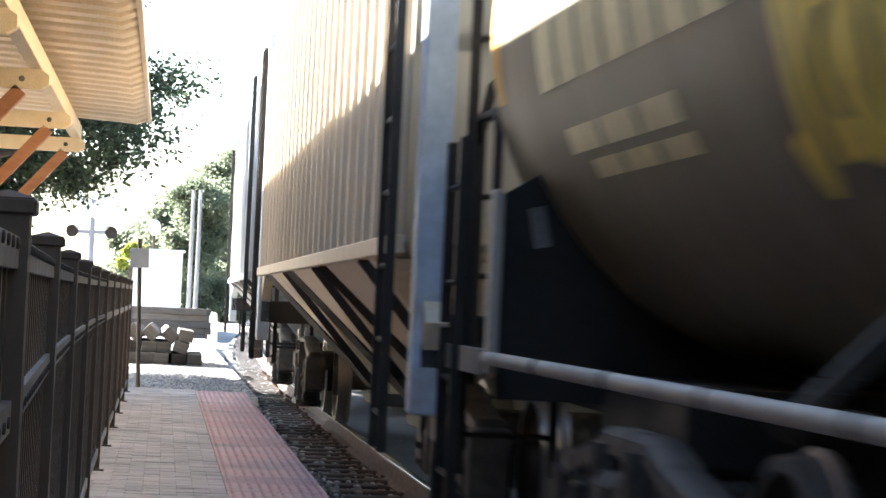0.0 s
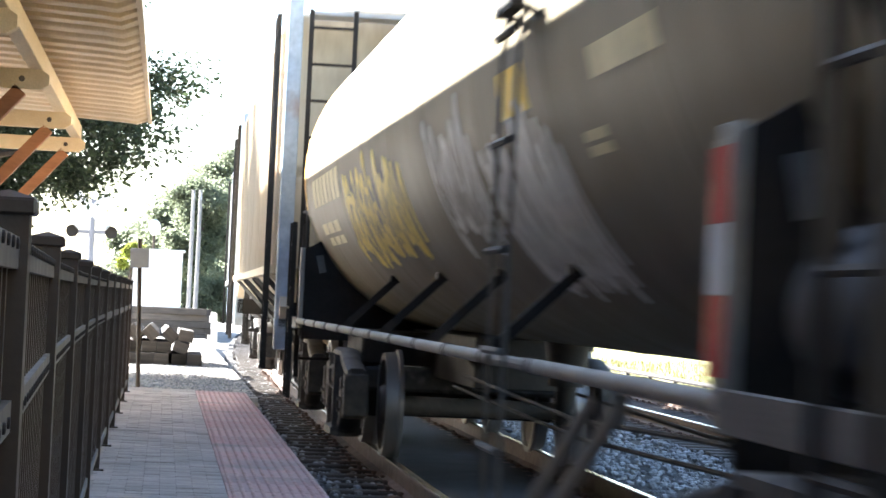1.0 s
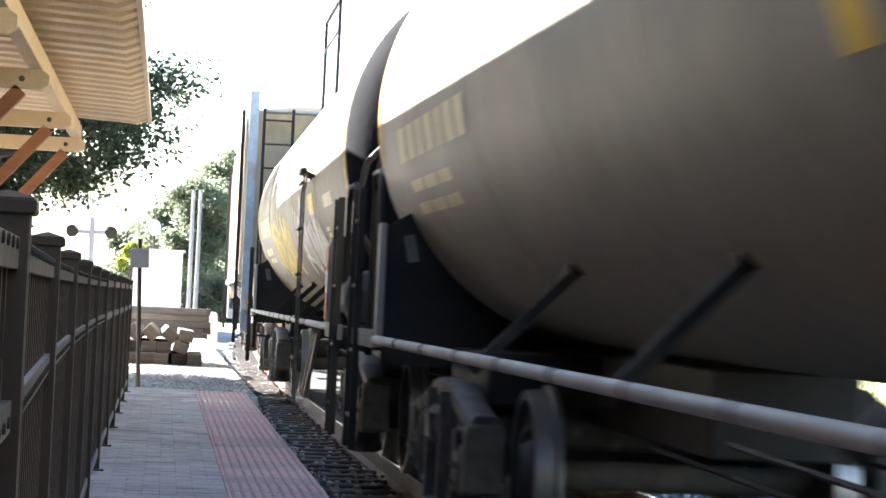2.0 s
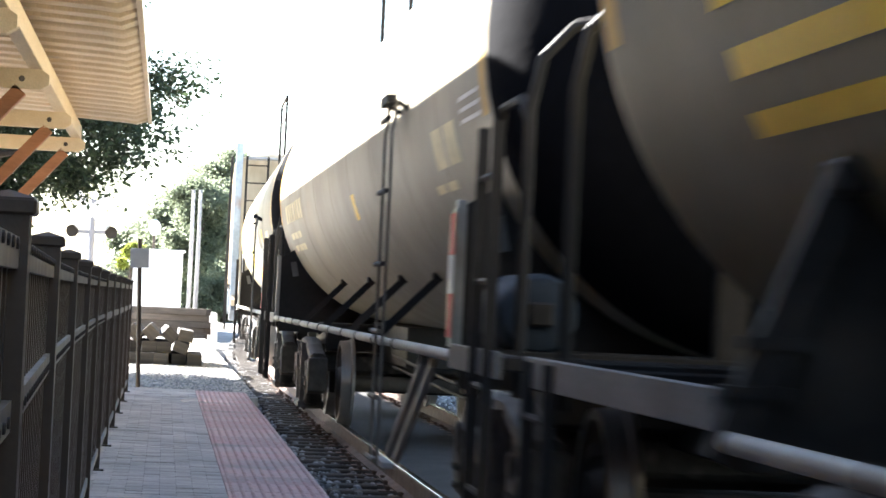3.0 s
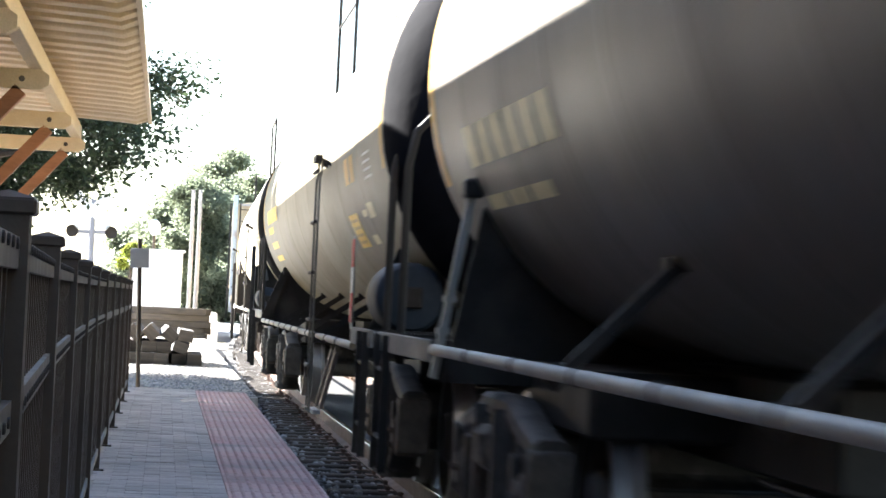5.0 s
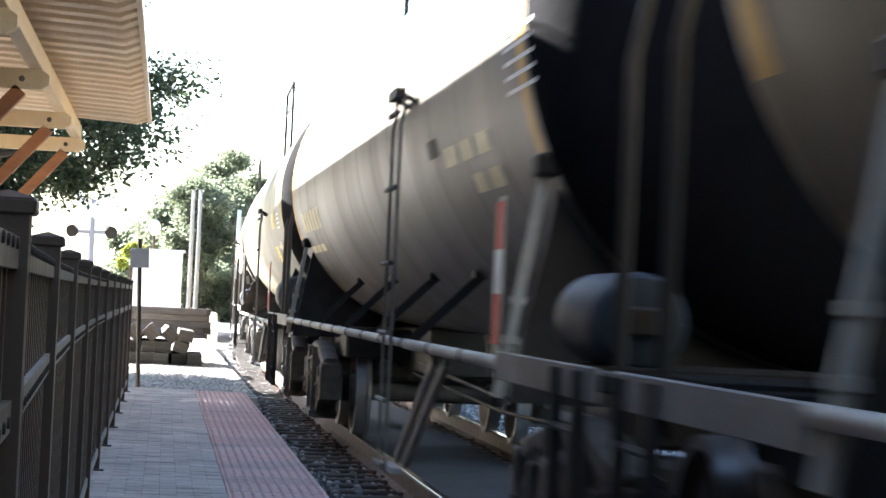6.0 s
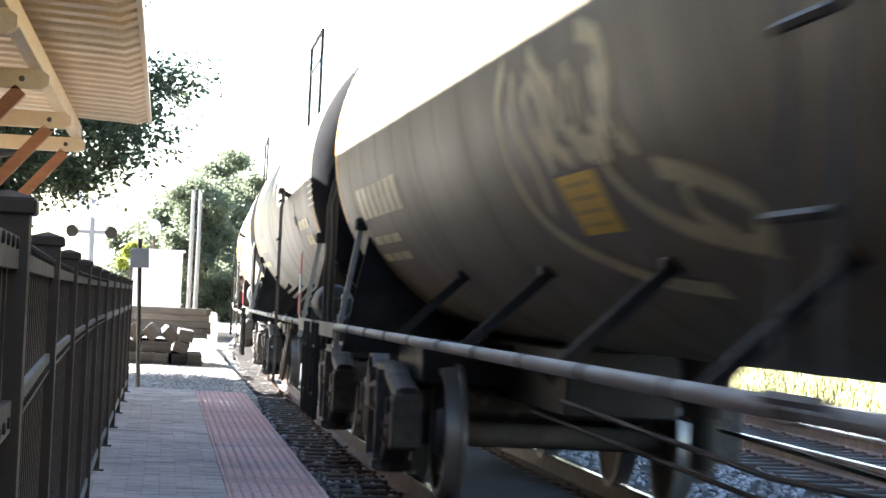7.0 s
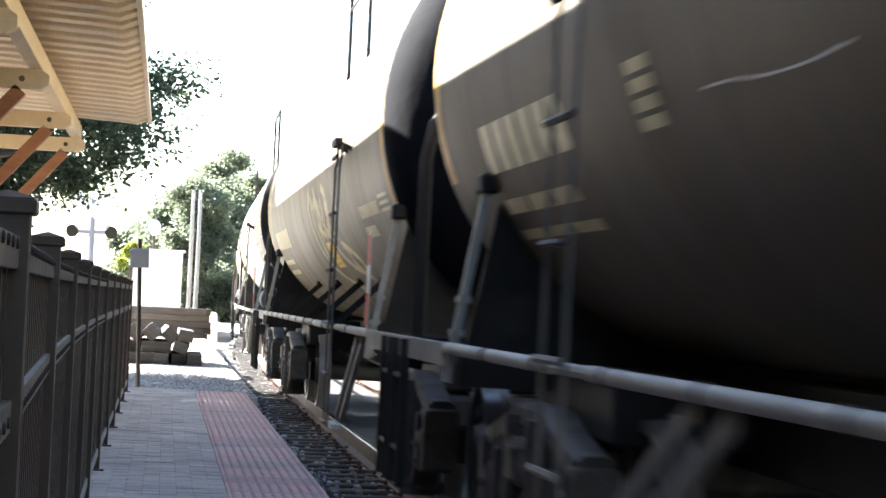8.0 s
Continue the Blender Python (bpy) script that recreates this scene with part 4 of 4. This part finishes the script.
def leafy_tree(name, label, at, height, crown, leaves, size, material, seed, trunk_r=0.2, limbs=7, group="", clumps=26, puff=1.0):
    """Tapered trunk, limbs, and a crown of many small leaves gathered in uneven clumps; crown: centre height, half width, half height."""
    rng = random.Random(seed)
    t = thing(name, label, "tree", group, at=pose(*at))
    cz, cw, ch = crown
    bm = B()
    tube(bm, [(0, 0, -0.1), (0.05, 0.03, height * 0.25), (-0.1, 0.08, height * 0.5), (0.05, 0, height * 0.9)], [trunk_r * 1.3, trunk_r, trunk_r * 0.7, trunk_r * 0.15], 9)
    for k in range(limbs):
        a = k * 2.4 + rng.random()
        z = height * rng.uniform(0.3, 0.6)
        l = cw * rng.uniform(0.45, 0.7)
        dz = rng.uniform(0.2, 0.8) * ch
        tube(bm, [(0, 0, z), (math.cos(a) * l * 0.5, math.sin(a) * l * 0.5, z + dz * 0.6 + 0.2), (math.cos(a) * l, math.sin(a) * l, z + dz)], [trunk_r * 0.5, trunk_r * 0.3, trunk_r * 0.06], 6)
    part("trunk", bm, BARK, t, smooth=True)
    cl = []
    for k in range(clumps):
        a, u = rng.uniform(0, math.tau), rng.random() ** 0.5
        h = rng.uniform(-1, 1)
        w = cw * math.sqrt(max(0.05, 1 - h * h)) * u
        cl.append((Vector((math.cos(a) * w, math.sin(a) * w, cz + h * ch)), rng.uniform(0.09, 0.2) * cw * puff))
    verts, polys = [], []
    for k in range(leaves):
        c, rad = rng.choice(cl)
        p = c + Vector((rng.gauss(0, 0.45), rng.gauss(0, 0.45), rng.gauss(0, 0.32))) * rad
        d = Vector((rng.uniform(-1, 1), rng.uniform(-1, 1), rng.uniform(-0.8, 0.3))).normalized()
        s = d.cross(Vector((rng.uniform(-1, 1), rng.uniform(-1, 1), rng.uniform(-1, 1)))).normalized()
        l = size * rng.uniform(0.6, 1.3)
        o = len(verts)
        verts.extend([p, p + d * l * 0.5 + s * l * 0.28, p + d * l, p + d * l * 0.5 - s * l * 0.28])
        polys.append([o, o + 1, o + 2, o + 3])
    me = bpy.data.meshes.new("crown")
    me.from_pydata([tuple(v) for v in verts], [], polys)
    me.materials.append(material)
    c = new("crown", me)
    c.parent = t
    return t


def tie_stack(name, label, at, rows, rz=0.0, jitter=0.05, length=2.5, seed=1):
    rng = random.Random(seed)
    t = thing(name, label, "tie stack", at=pose(*at, 0, 0, rz))
    bm = B()
    box(bm, -length / 2, length / 2, -0.115, 0.115, 0, 0.18, 0.012)
    first = None
    for z, count, off in rows:
        for k in range(count):
            m = pose(rng.uniform(-jitter, jitter), (k - (count - 1) / 2) * 0.25 + off, z * 0.183, 0, 0, rng.uniform(-2, 2) * jitter * 20)
            if first is None:
                first = part("tie", bm, OLDTIE, t)
                o = first
            else:
                o = new("tie", first.data)
                o.parent = t
            o.matrix_basis = m
    return t


def tie_pile():
    """Ties dumped end-on, the top ones tipped on their corners."""
    t = thing("tie_pile", "loose pile of dark old wooden railway ties", "tie pile", at=pose(-0.55, 42.5, -0.075))
    bm = B()
    box(bm, -0.13, 0.13, -1.2, 1.2, 0, 0.2, 0.012)
    first = part("tie", bm, TIE, t)
    rng = random.Random(9)
    spots = [(-0.3 + 0.28 * k, 0.0, 0) for k in range(5)] + [(-0.26 + 0.28 * k, 0.205, 0) for k in range(4)]
    spots += [(0.02, 0.47, 45), (0.3, 0.47, 45), (0.58, 0.44, 42), (0.84, 0.215, 20), (1.12, 0.0, 0), (0.92, 0.41, 8)]
    for k, (x, z, tip) in enumerate(spots):
        if k == 0:
            o = first
        else:
            o = new("tie", first.data)
            o.parent = t
        o.matrix_basis = pose(x + rng.uniform(-0.015, 0.015), rng.uniform(-0.2, 0.2), z, 0, tip, rng.uniform(-2, 2))


def crossing_signal():
    s = thing("crossing_signal", "grade crossing signal mast with hooded flasher lights", "crossing signal", at=pose(-1.95, 62, -0.4))
    bm = B()
    tube(bm, [(0, 0, 0), (0, 0, 0.3), (0, 0, 0.32), (0, 0, 3.9)], [0.16, 0.16, 0.09, 0.08], 10)
    part("mast", bm, SIGNALGREY, s)
    bm = B()
    bar(bm, (-0.55, 0, 3.05), (0.55, 0, 3.05), 0.08, 0.1)
    part("crossarm", bm, SIGNALGREY, s)
    for e in (-0.5, 0.5):
        bm = B()
        lathe(bm, [(-0.06, 0.16), (-0.04, 0.16), (0.1, 0.12)], "y", 20, (e, 0, 3.05))
        h = part("light_head", bm, BLACK, s)
        bm = B()
        for k in range(9):
            a0, a1 = radians(20 + k * 15.5), radians(20 + (k + 1) * 15.5)
            bm.faces.new([bm.verts.new((e + 0.16 * math.cos(a), y, 3.05 + 0.16 * math.sin(a))) for a, y in ((a0, -0.06), (a1, -0.06), (a1, -0.34), (a0, -0.34))])
        part("hood", bm, BLACK, h)
    for a in (45, -45):
        bm = B()
        box(bm, -0.6, 0.6, -0.012, 0.012, -0.11, 0.11, 0.0, pose(0, -0.07 - 0.014 * (a > 0), 3.6, 0, a, 0))
        part("crossbuck_blade", bm, WHITE, s, "white crossbuck blade")


def cabinet():
    c = thing("signal_cabinet", "white painted metal trackside signal cabinet", "cabinet", at=pose(-0.25, 74, -0.3))
    bm = B()
    box(bm, -0.75, 0.75, -0.6, 0.6, 0.1, 2.72, 0.015)
    part("body", bm, PAINTW, c)
    bm = B()
    box(bm, -0.82, 0.82, -0.67, 0.67, 2.72, 2.79, 0.01)
    part("roof", bm, PAINTW, c)
    for s in (-0.37, 0.37):
        bm = B()
        box(bm, s - 0.35, s + 0.35, -0.63, -0.6, 0.2, 2.62, 0.006)
        d = part("door", bm, PAINTW, c)
        bm = B()
        box(bm, s * 0.2 - 0.015, s * 0.2 + 0.015, -0.66, -0.63, 0.95, 1.1)
        part("handle", bm, STEEL, d)
    bm = B()
    box(bm, -0.7, 0.7, -0.55, 0.55, -0.2, 0.1, 0.01)
    part("plinth", bm, CONCRETE, c)


def sign_post():
    s = thing("sign", "square sign seen from its grey back, on a steel post", "sign", at=pose(-0.27, 29.6, -0.08, 0, -2, 0))
    bm = B()
    tube(bm, [(0, 0, 0), (0, 0, 1.9)], 0.028, 10)
    part("post", bm, FENCE, s)
    bm = B()
    box(bm, -0.115, 0.115, -0.05, -0.03, 1.54, 1.78, 0.004)
    part("panel", bm, GREYBOX, s)


def lamp_post():
    s = thing("lamp_post", "slim lamp post with a white frosted globe", "street lamp", at=pose(-0.43, 78, -0.4) @ Matrix.Scale(1.26, 4))
    bm = B()
    tube(bm, [(0, 0, 0), (0, 0, 0.5), (0, 0, 0.55), (0, 0, 2.75)], [0.1, 0.09, 0.05, 0.04], 10)
    part("pole", bm, FENCE, s)
    bm = B()
    lathe(bm, [(2.72, 0.05), (2.76, 0.1), (2.85, 0.15), (2.95, 0.16), (3.05, 0.13), (3.12, 0.05)], "z", 16)
    part("globe", bm, GLOBE, s, smooth=True)


def poles():
    for x, y, h in ((0.8, 80, 5.05), (1.06, 82, 5.15)):
        p = thing("utility_pole", "slender weathered wooden utility pole", "pole", "poles by the crossing", at=pose(x, y, -0.4))
        bm = B()
        tube(bm, [(0, 0, 0), (0.01, 0, h * 0.6), (0, 0, h)], [0.085, 0.07, 0.06], 10)
        part("shaft", bm, POLEW, p, smooth=True)
        bm = B()
        box(bm, -0.05, 0.05, -0.16, -0.08, h - 0.35, h - 0.1, 0.01)
        part("junction_box", bm, STEEL, p)


def unseen_shade_walls():
    """Unseen light blockers: closing platform-side wall, its roof, and an end behind the camera."""
    s = thing("unseen_shade_walls", "added unseen plain rendered walls and roof that shade the platform", "building")
    bm = B()
    box(bm, -6.6, -6.3, -24, 25, -0.3, 4.3)
    part("wall", bm, BUILDING, s)
    bm = B()
    box(bm, -6.29, 0.8, -24.2, -23.9, -0.3, 4.6)
    part("end_wall", bm, BUILDING, s)
    bm = B()
    extrude(bm, [(-7.2, 4.25), (-5.9, 4.25), (-5.9, 4.37), (-9.0, 5.3), (-9.0, 5.2)], -24.5, 25.5, "y")
    part("roof", bm, ROOFING, s)


def guard_rail():
    g = thing("guard_rail", "low black pipe guard rail on short posts beyond the tracks", "guard rail")
    bm = B()
    tube(bm, [(track_at(y, 7.9), y, -0.16) for y in range(8, 96, 3)], 0.05, 8)
    part("pipe", bm, BLACK, g, smooth=True)
    for k in range(30):
        y = 8.5 + k * 2.9
        bm = B()
        box(bm, track_at(y, 7.9) - 0.04, track_at(y, 7.9) + 0.04, y - 0.04, y + 0.04, -0.56, -0.15, 0.006)
        part("post", bm, BLACK, g)


def verge():
    """Dry yellow-green grass past the far track."""
    rng = random.Random(23)
    grid_sheet("grass_verge", 12.2, 60, 5, 160, -0.44, GRASS, 30, 60, 0.05, "dry yellow-green grass verge beyond the tracks", "grass")
    verts, polys = [], []
    for k in range(9000):
        x, y = 12.3 + 10 * rng.random() ** 1.7, rng.uniform(14, 80)
        h, w, a = rng.uniform(0.08, 0.28), rng.uniform(0.01, 0.02), rng.uniform(0, 6.28)
        c, s2 = math.cos(a) * w, math.sin(a) * w
        dx, dy = rng.uniform(-0.1, 0.1), rng.uniform(-0.1, 0.1)
        o = len(verts)
        verts.extend([(x - c, y - s2, -0.45), (x + c, y + s2, -0.45), (x + dx, y + dy, -0.45 + h)])
        polys.append([o, o + 1, o + 2])
    me = bpy.data.meshes.new("grass_tufts")
    me.from_pydata(verts, [], polys)
    me.materials.append(GRASS)
    tagged(new("grass_tufts", me), "tufts of dry yellow-green grass", "grass", kind="stuff")


def earth_bank():
    """A low pale bank behind the cabinet, on which the nearer trees stand."""
    bm = B()
    rng = random.Random(3)
    rows = []
    for i in range(25):
        x = -10 + 11.9 * i / 24
        d = 0.05 * rng.uniform(-1, 1)
        rows.append([bm.verts.new((x, 83, -0.52)), bm.verts.new((x, 84.5 + d, 0.2)), bm.verts.new((x, 86 + d, 0.52 + d)), bm.verts.new((x, 110, 0.55)), bm.verts.new((x, 112, -0.52))])
    for p, q in zip(rows, rows[1:]):
        for k in range(4):
            bm.faces.new([p[k], p[k + 1], q[k + 1], q[k]])
    for p in (rows[0], rows[-1]):
        bm.faces.new(p)
    tagged(link("earth_bank", bm, GRAVEL), "low pale sunlit earth bank behind the cabinet", "ground", kind="structure")


# ---- build ----
earth_bank()
guard_rail()
verge()
unseen_shade_walls()
ballast_bed()
plat = platform()
fence()
shelter()
cabinet()
sign_post()
lamp_post()
poles()
tie_stack("tie_stack", "low wall of stacked weathered wooden railway ties", (-0.35, 68, -0.16), [(0, 3, 0), (1, 3, 0), (2, 3, 0.02), (3, 3, 0), (4, 3, 0)], 2, 0.12, 3.2, 3)
tie_pile()
crossing_signal()
leafy_tree("shade_tree", "broad leafy shade tree beyond the shelter", (-5.0, 35.6, -0.4), 6.4, (4.5, 5.6, 1.8), 230000, 0.1, LEAF, 21, 0.28, 14, clumps=270, puff=0.66)
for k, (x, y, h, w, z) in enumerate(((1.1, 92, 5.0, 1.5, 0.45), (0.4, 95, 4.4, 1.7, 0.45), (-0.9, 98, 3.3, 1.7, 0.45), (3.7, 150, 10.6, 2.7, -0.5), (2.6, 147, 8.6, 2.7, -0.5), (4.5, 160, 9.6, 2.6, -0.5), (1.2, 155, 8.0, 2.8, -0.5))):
    leafy_tree("far_tree", "distant green tree, haze painted into its leaves", (x, y, z), h, (h * 0.5, w, h * 0.5), 40000, 0.15 * y / 95, LEAF2, 40 + k, 0.12, 5, "far trees", clumps=40, puff=2.4)
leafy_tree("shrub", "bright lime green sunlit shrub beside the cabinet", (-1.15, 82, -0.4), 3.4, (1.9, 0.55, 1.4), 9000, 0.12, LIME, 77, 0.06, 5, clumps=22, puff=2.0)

# ---- the train ----
SPEED = 12.15
CARS = []     # each car and where its middle stands at 0 s


CARS.append((hopper_car("pale grey covered hopper car with ribbed sides", GREYCAR, post_paint=BLUEGREY), 37.6))
CARS.append((hopper_car("tan covered hopper car with ribbed sides and sloping bays", HOPPER, post_paint=BLUEGREY, sheet=HOPPER_SHADE), 18.8))

a = tank_car("dark brown tank car with yellow and white sprayed tags", TANKB, band=BAND, corner="tall", rail_z=1.04, rail_y=7.85, front_web=8.1, ladder_y=-4.6)
lines(a, PALEY, 7.0, 4.2, -5, -15, 7)
lines(a, PALEY, 6.75, 5.0, -21.5, -25.5, 3)
lines(a, PALEY, 6.5, 4.95, -27, -30, 3)
scribble(a, GRAF, 0.2, 4.1, -41, -7, 13, 0.09, 3, "yellow sprayed tag")
scribble(a, GRAF, 0.4, 3.8, -38, -16, 10, 0.065, 5, "yellow sprayed tag")
scribble(a, GRAFW, -2.9, -1.3, -40, -7, 8, 0.075, 8, "chalky white sprayed tag")
scribble(a, GRAFW, -5.0, -3.1, -54, -13, 12, 0.08, 12, "chalky white sprayed tag")
scribble(a, GRAFW, -4.6, -3.1, -52, -20, 11, 0.07, 14, "chalky white sprayed tag")
lines(a, YELLOW, -4.05, -4.75, -8, -16, 1, "yellow stencilled panel")
lines(a, PALEY, -6.05, -7.1, -11.5, -16, 1, "faded cream stencilled panel")
lines(a, PALEY, -5.65, -6.05, -22.7, -24.3)
lines(a, PALEY, -5.65, -6.05, -25, -26.6)
CARS.append((a, 1.15))

b = tank_car("dusty grey tank car with faded cream lettering", TANKL, band=BAND, corner="tall", drum=0.16, rear=8.9, rail_z=1.02, rail_y=7.85, ladder_y=-5.0)
lines(b, PALEY, 7.0, 4.25, -7, -15, 7)
lines(b, PALEY, 6.8, 5.1, -19.8, -22.6, 3)
lines(b, PALEY, 6.8, 5.05, -25.4, -28.2, 3)
lines(b, YELLOW, -1.3, -1.55, -16, -24, 1, "small yellow stencil")
lines(b, PALEY, -6.6, -7.6, -11.5, -20, 2, "faded cream stencilled panel")
lines(b, PALEY, -6.3, -7.2, -23, -25, 2, "faded cream stencilled panel")
for k in range(3):
    lines(b, WHITE, -7.8, -8.45, -8.2 - 2.2 * k, -9 - 2.2 * k)
CARS.append((b, -18.35))

c = tank_car("olive-grey tank car with yellow lettering blocks", TANK, end="post", band=BAND, stripe_low=-14, rail_z=0.95, rear=9.6, front_web=6.65, rear_web=7.85, trucks=(6.4, 7.55), strut_angle=-54, drum=0.215, ladder_y=-4.3)
lines(c, YELLOW, 6.8, 4.3, -2.5, -9.5, 5, "yellow painted lettering")
lines(c, YELLOW, 6.7, 5.6, -11.6, -15, 1, "yellow painted lettering")
lines(c, YELLOW, 6.65, 5.3, -19.6, -23, 1, "yellow painted lettering")
lines(c, YELLOW, 6.65, 5.3, -27, -30, 1, "yellow painted lettering")
lines(c, YELLOW, -5.85, -6.6, -22, -33.2, 1, "bright yellow warning panel")
for k in range(4):
    lines(c, OCHRE, -5.93, -6.52, -23.6 - 2.4 * k, -24.6 - 2.4 * k)
lines(c, BAND, -6.3, -7.2, -5, -13, 2, "faded orange stencilled panel")
lines(c, PALEY, -7.5, -7.95, -20.5, -25, 1, "round faded stencil")
lines(c, PALEY, -7.05, -7.4, -22, -24, 1)
lines(c, PALEY, -7.05, -7.45, -30, -33, 1)
for k in range(4):
    lines(c, WHITE, -7.9, -8.45, -6.9 - 2.2 * k, -7.6 - 2.2 * k)
CARS.append((c, -37.6))

d = tank_car("dusty grey tank car with worn stencils", TANKG, end="strap", band=BAND, stripe_low=-24, half=8.4, rear=8.0, drum=0.155, rail_z=1.03, rail_y=6.95, rear_web=7.3, belt=14, ladder_y=-3.5)
lines(d, PALEY, 6.3, 4.0, -14, -22, 6)
lines(d, PALEY, 6.2, 4.5, -28, -31, 3)
lines(d, BLACK, -4.4, -4.8, -13, -17, 1, "dark stencilled patch")
lines(d, PALEY, -5.0, -6.65, -16, -20, 3, "faded cream stencilled panel")
lines(d, PALEY, -5.75, -6.7, -23, -27, 2, "faded cream stencilled panel")
for k in range(5):
    lines(d, WHITE, -7.3, -8.0, -2.5 - 2.4 * k, -3.2 - 2.4 * k)
CARS.append((d, -56.7))

e = tank_car("dark brown tank car with a cream tag and yellow panel", TANKB, end="strap", band=BAND, stripe_low=-24, rail_z=1.05, rail_y=7.4, belt=16, ladder_y=-4.8, drum=0, rear=8.0)
lines(e, PALEY, 6.7, 4.1, -16, -25, 7)
lines(e, PALEY, 6.6, 4.95, -30.8, -33.3, 3)
lines(e, PALEY, 6.6, 4.95, -36.5, -39, 3)
for ctrl in ([(-0.4, -7), (-0.1, -14), (-0.05, -27), (-0.3, -37), (-0.9, -44), (-1.6, -49), (-2.3, -51)], [(-1.0, -7), (-1.3, -14), (-1.5, -22), (-2.0, -26)],
             [(-2.0, -8), (-2.4, -12), (-2.2, -20), (-1.9, -27), (-2.1, -34), (-2.6, -40), (-3.4, -44)], [(-0.9, -11), (-1.15, -16), (-1.05, -22), (-1.4, -26)],
             [(-2.6, -30), (-3.1, -33), (-3.5, -38), (-3.2, -44)], [(-0.6, -9), (-0.45, -18), (-0.6, -26), (-0.5, -34)], [(-2.9, -31), (-2.8, -37), (-3.1, -42)]):
    bm = B()
    stroke(bm, TANK_R, curve_pts(ctrl, 6), 0.08)
    part("tag_stroke", bm, PALEY, e, "cream outlined sprayed tag")
scribble(e, PALEY, -2.4, -0.7, -27, -10, 8, 0.06, 31, "cream outlined sprayed tag")
lines(e, YELLOW, -0.9, -1.65, -28, -38.8, 1, "bright yellow warning panel")
for k in range(4):
    lines(e, OCHRE, -0.98, -1.55, -29.4 - 2.4 * k, -30.2 - 2.4 * k)
lines(e, PALEY, -5.25, -6.65, -20.5, -24.3, 1, "faded cream stencilled panel")
lines(e, PALEY, -5.2, -6.0, -27, -30.5, 1, "faded cream stencilled panel")
for k in range(3):
    lines(e, PALEY, -6.8, -7.4, -19.4 - 2 * k, -20.4 - 2 * k)
CARS.append((e, -75.6))

f = tank_car("dark brown tank car with faded cream lettering", TANKF, end="strap", band=BAND, stripe_low=-24, rail_z=1.05, rail_y=7.4, belt=16, ladder_y=4.4, struts=(1.1, -1.4, -3.5))
lines(f, PALEY, 6.75, 4.75, -15.5, -24.5, 6)
lines(f, PALEY, 6.72, 5.0, -29.7, -32.7, 3)
lines(f, PALEY, 6.76, 4.9, -36.1, -38.2, 3)
for k in range(4):
    lines(f, PALEY, 3.66, 3.36, -15.7 - 2.6 * k, -17.5 - 2.6 * k)
bm = B()
stroke(bm, TANK_R, curve_pts([(2.8, -22.4), (2.5, -22.6), (2.19, -23.3), (1.8, -23.4), (1.49, -22.8)], 6), 0.008)
part("scratch", bm, GRAFW, f, "long pale scratch")
CARS.append((f, -94.1))

paving()
for off, nm in ((0.0, "track_main"), (4.46, "track_second")):
    railway(nm, off, "railway track of rusty rails on dark wooden ties")


def motions():
    times = [i * 0.5 for i in range(17)]
    for car, y0 in CARS:
        walk(car, [(t, on_track(y0 + SPEED * t)) for t in times])
    step = 1 / FPS
    n = round(8.0 / step)
    for w, dy in SPIN:
        walk(w, [(k * step, pose(0, dy, WHEEL_R, -math.degrees((SPEED * k * step / WHEEL_R) % math.tau), 0, 0)) for k in range(n + 1)])


motions()
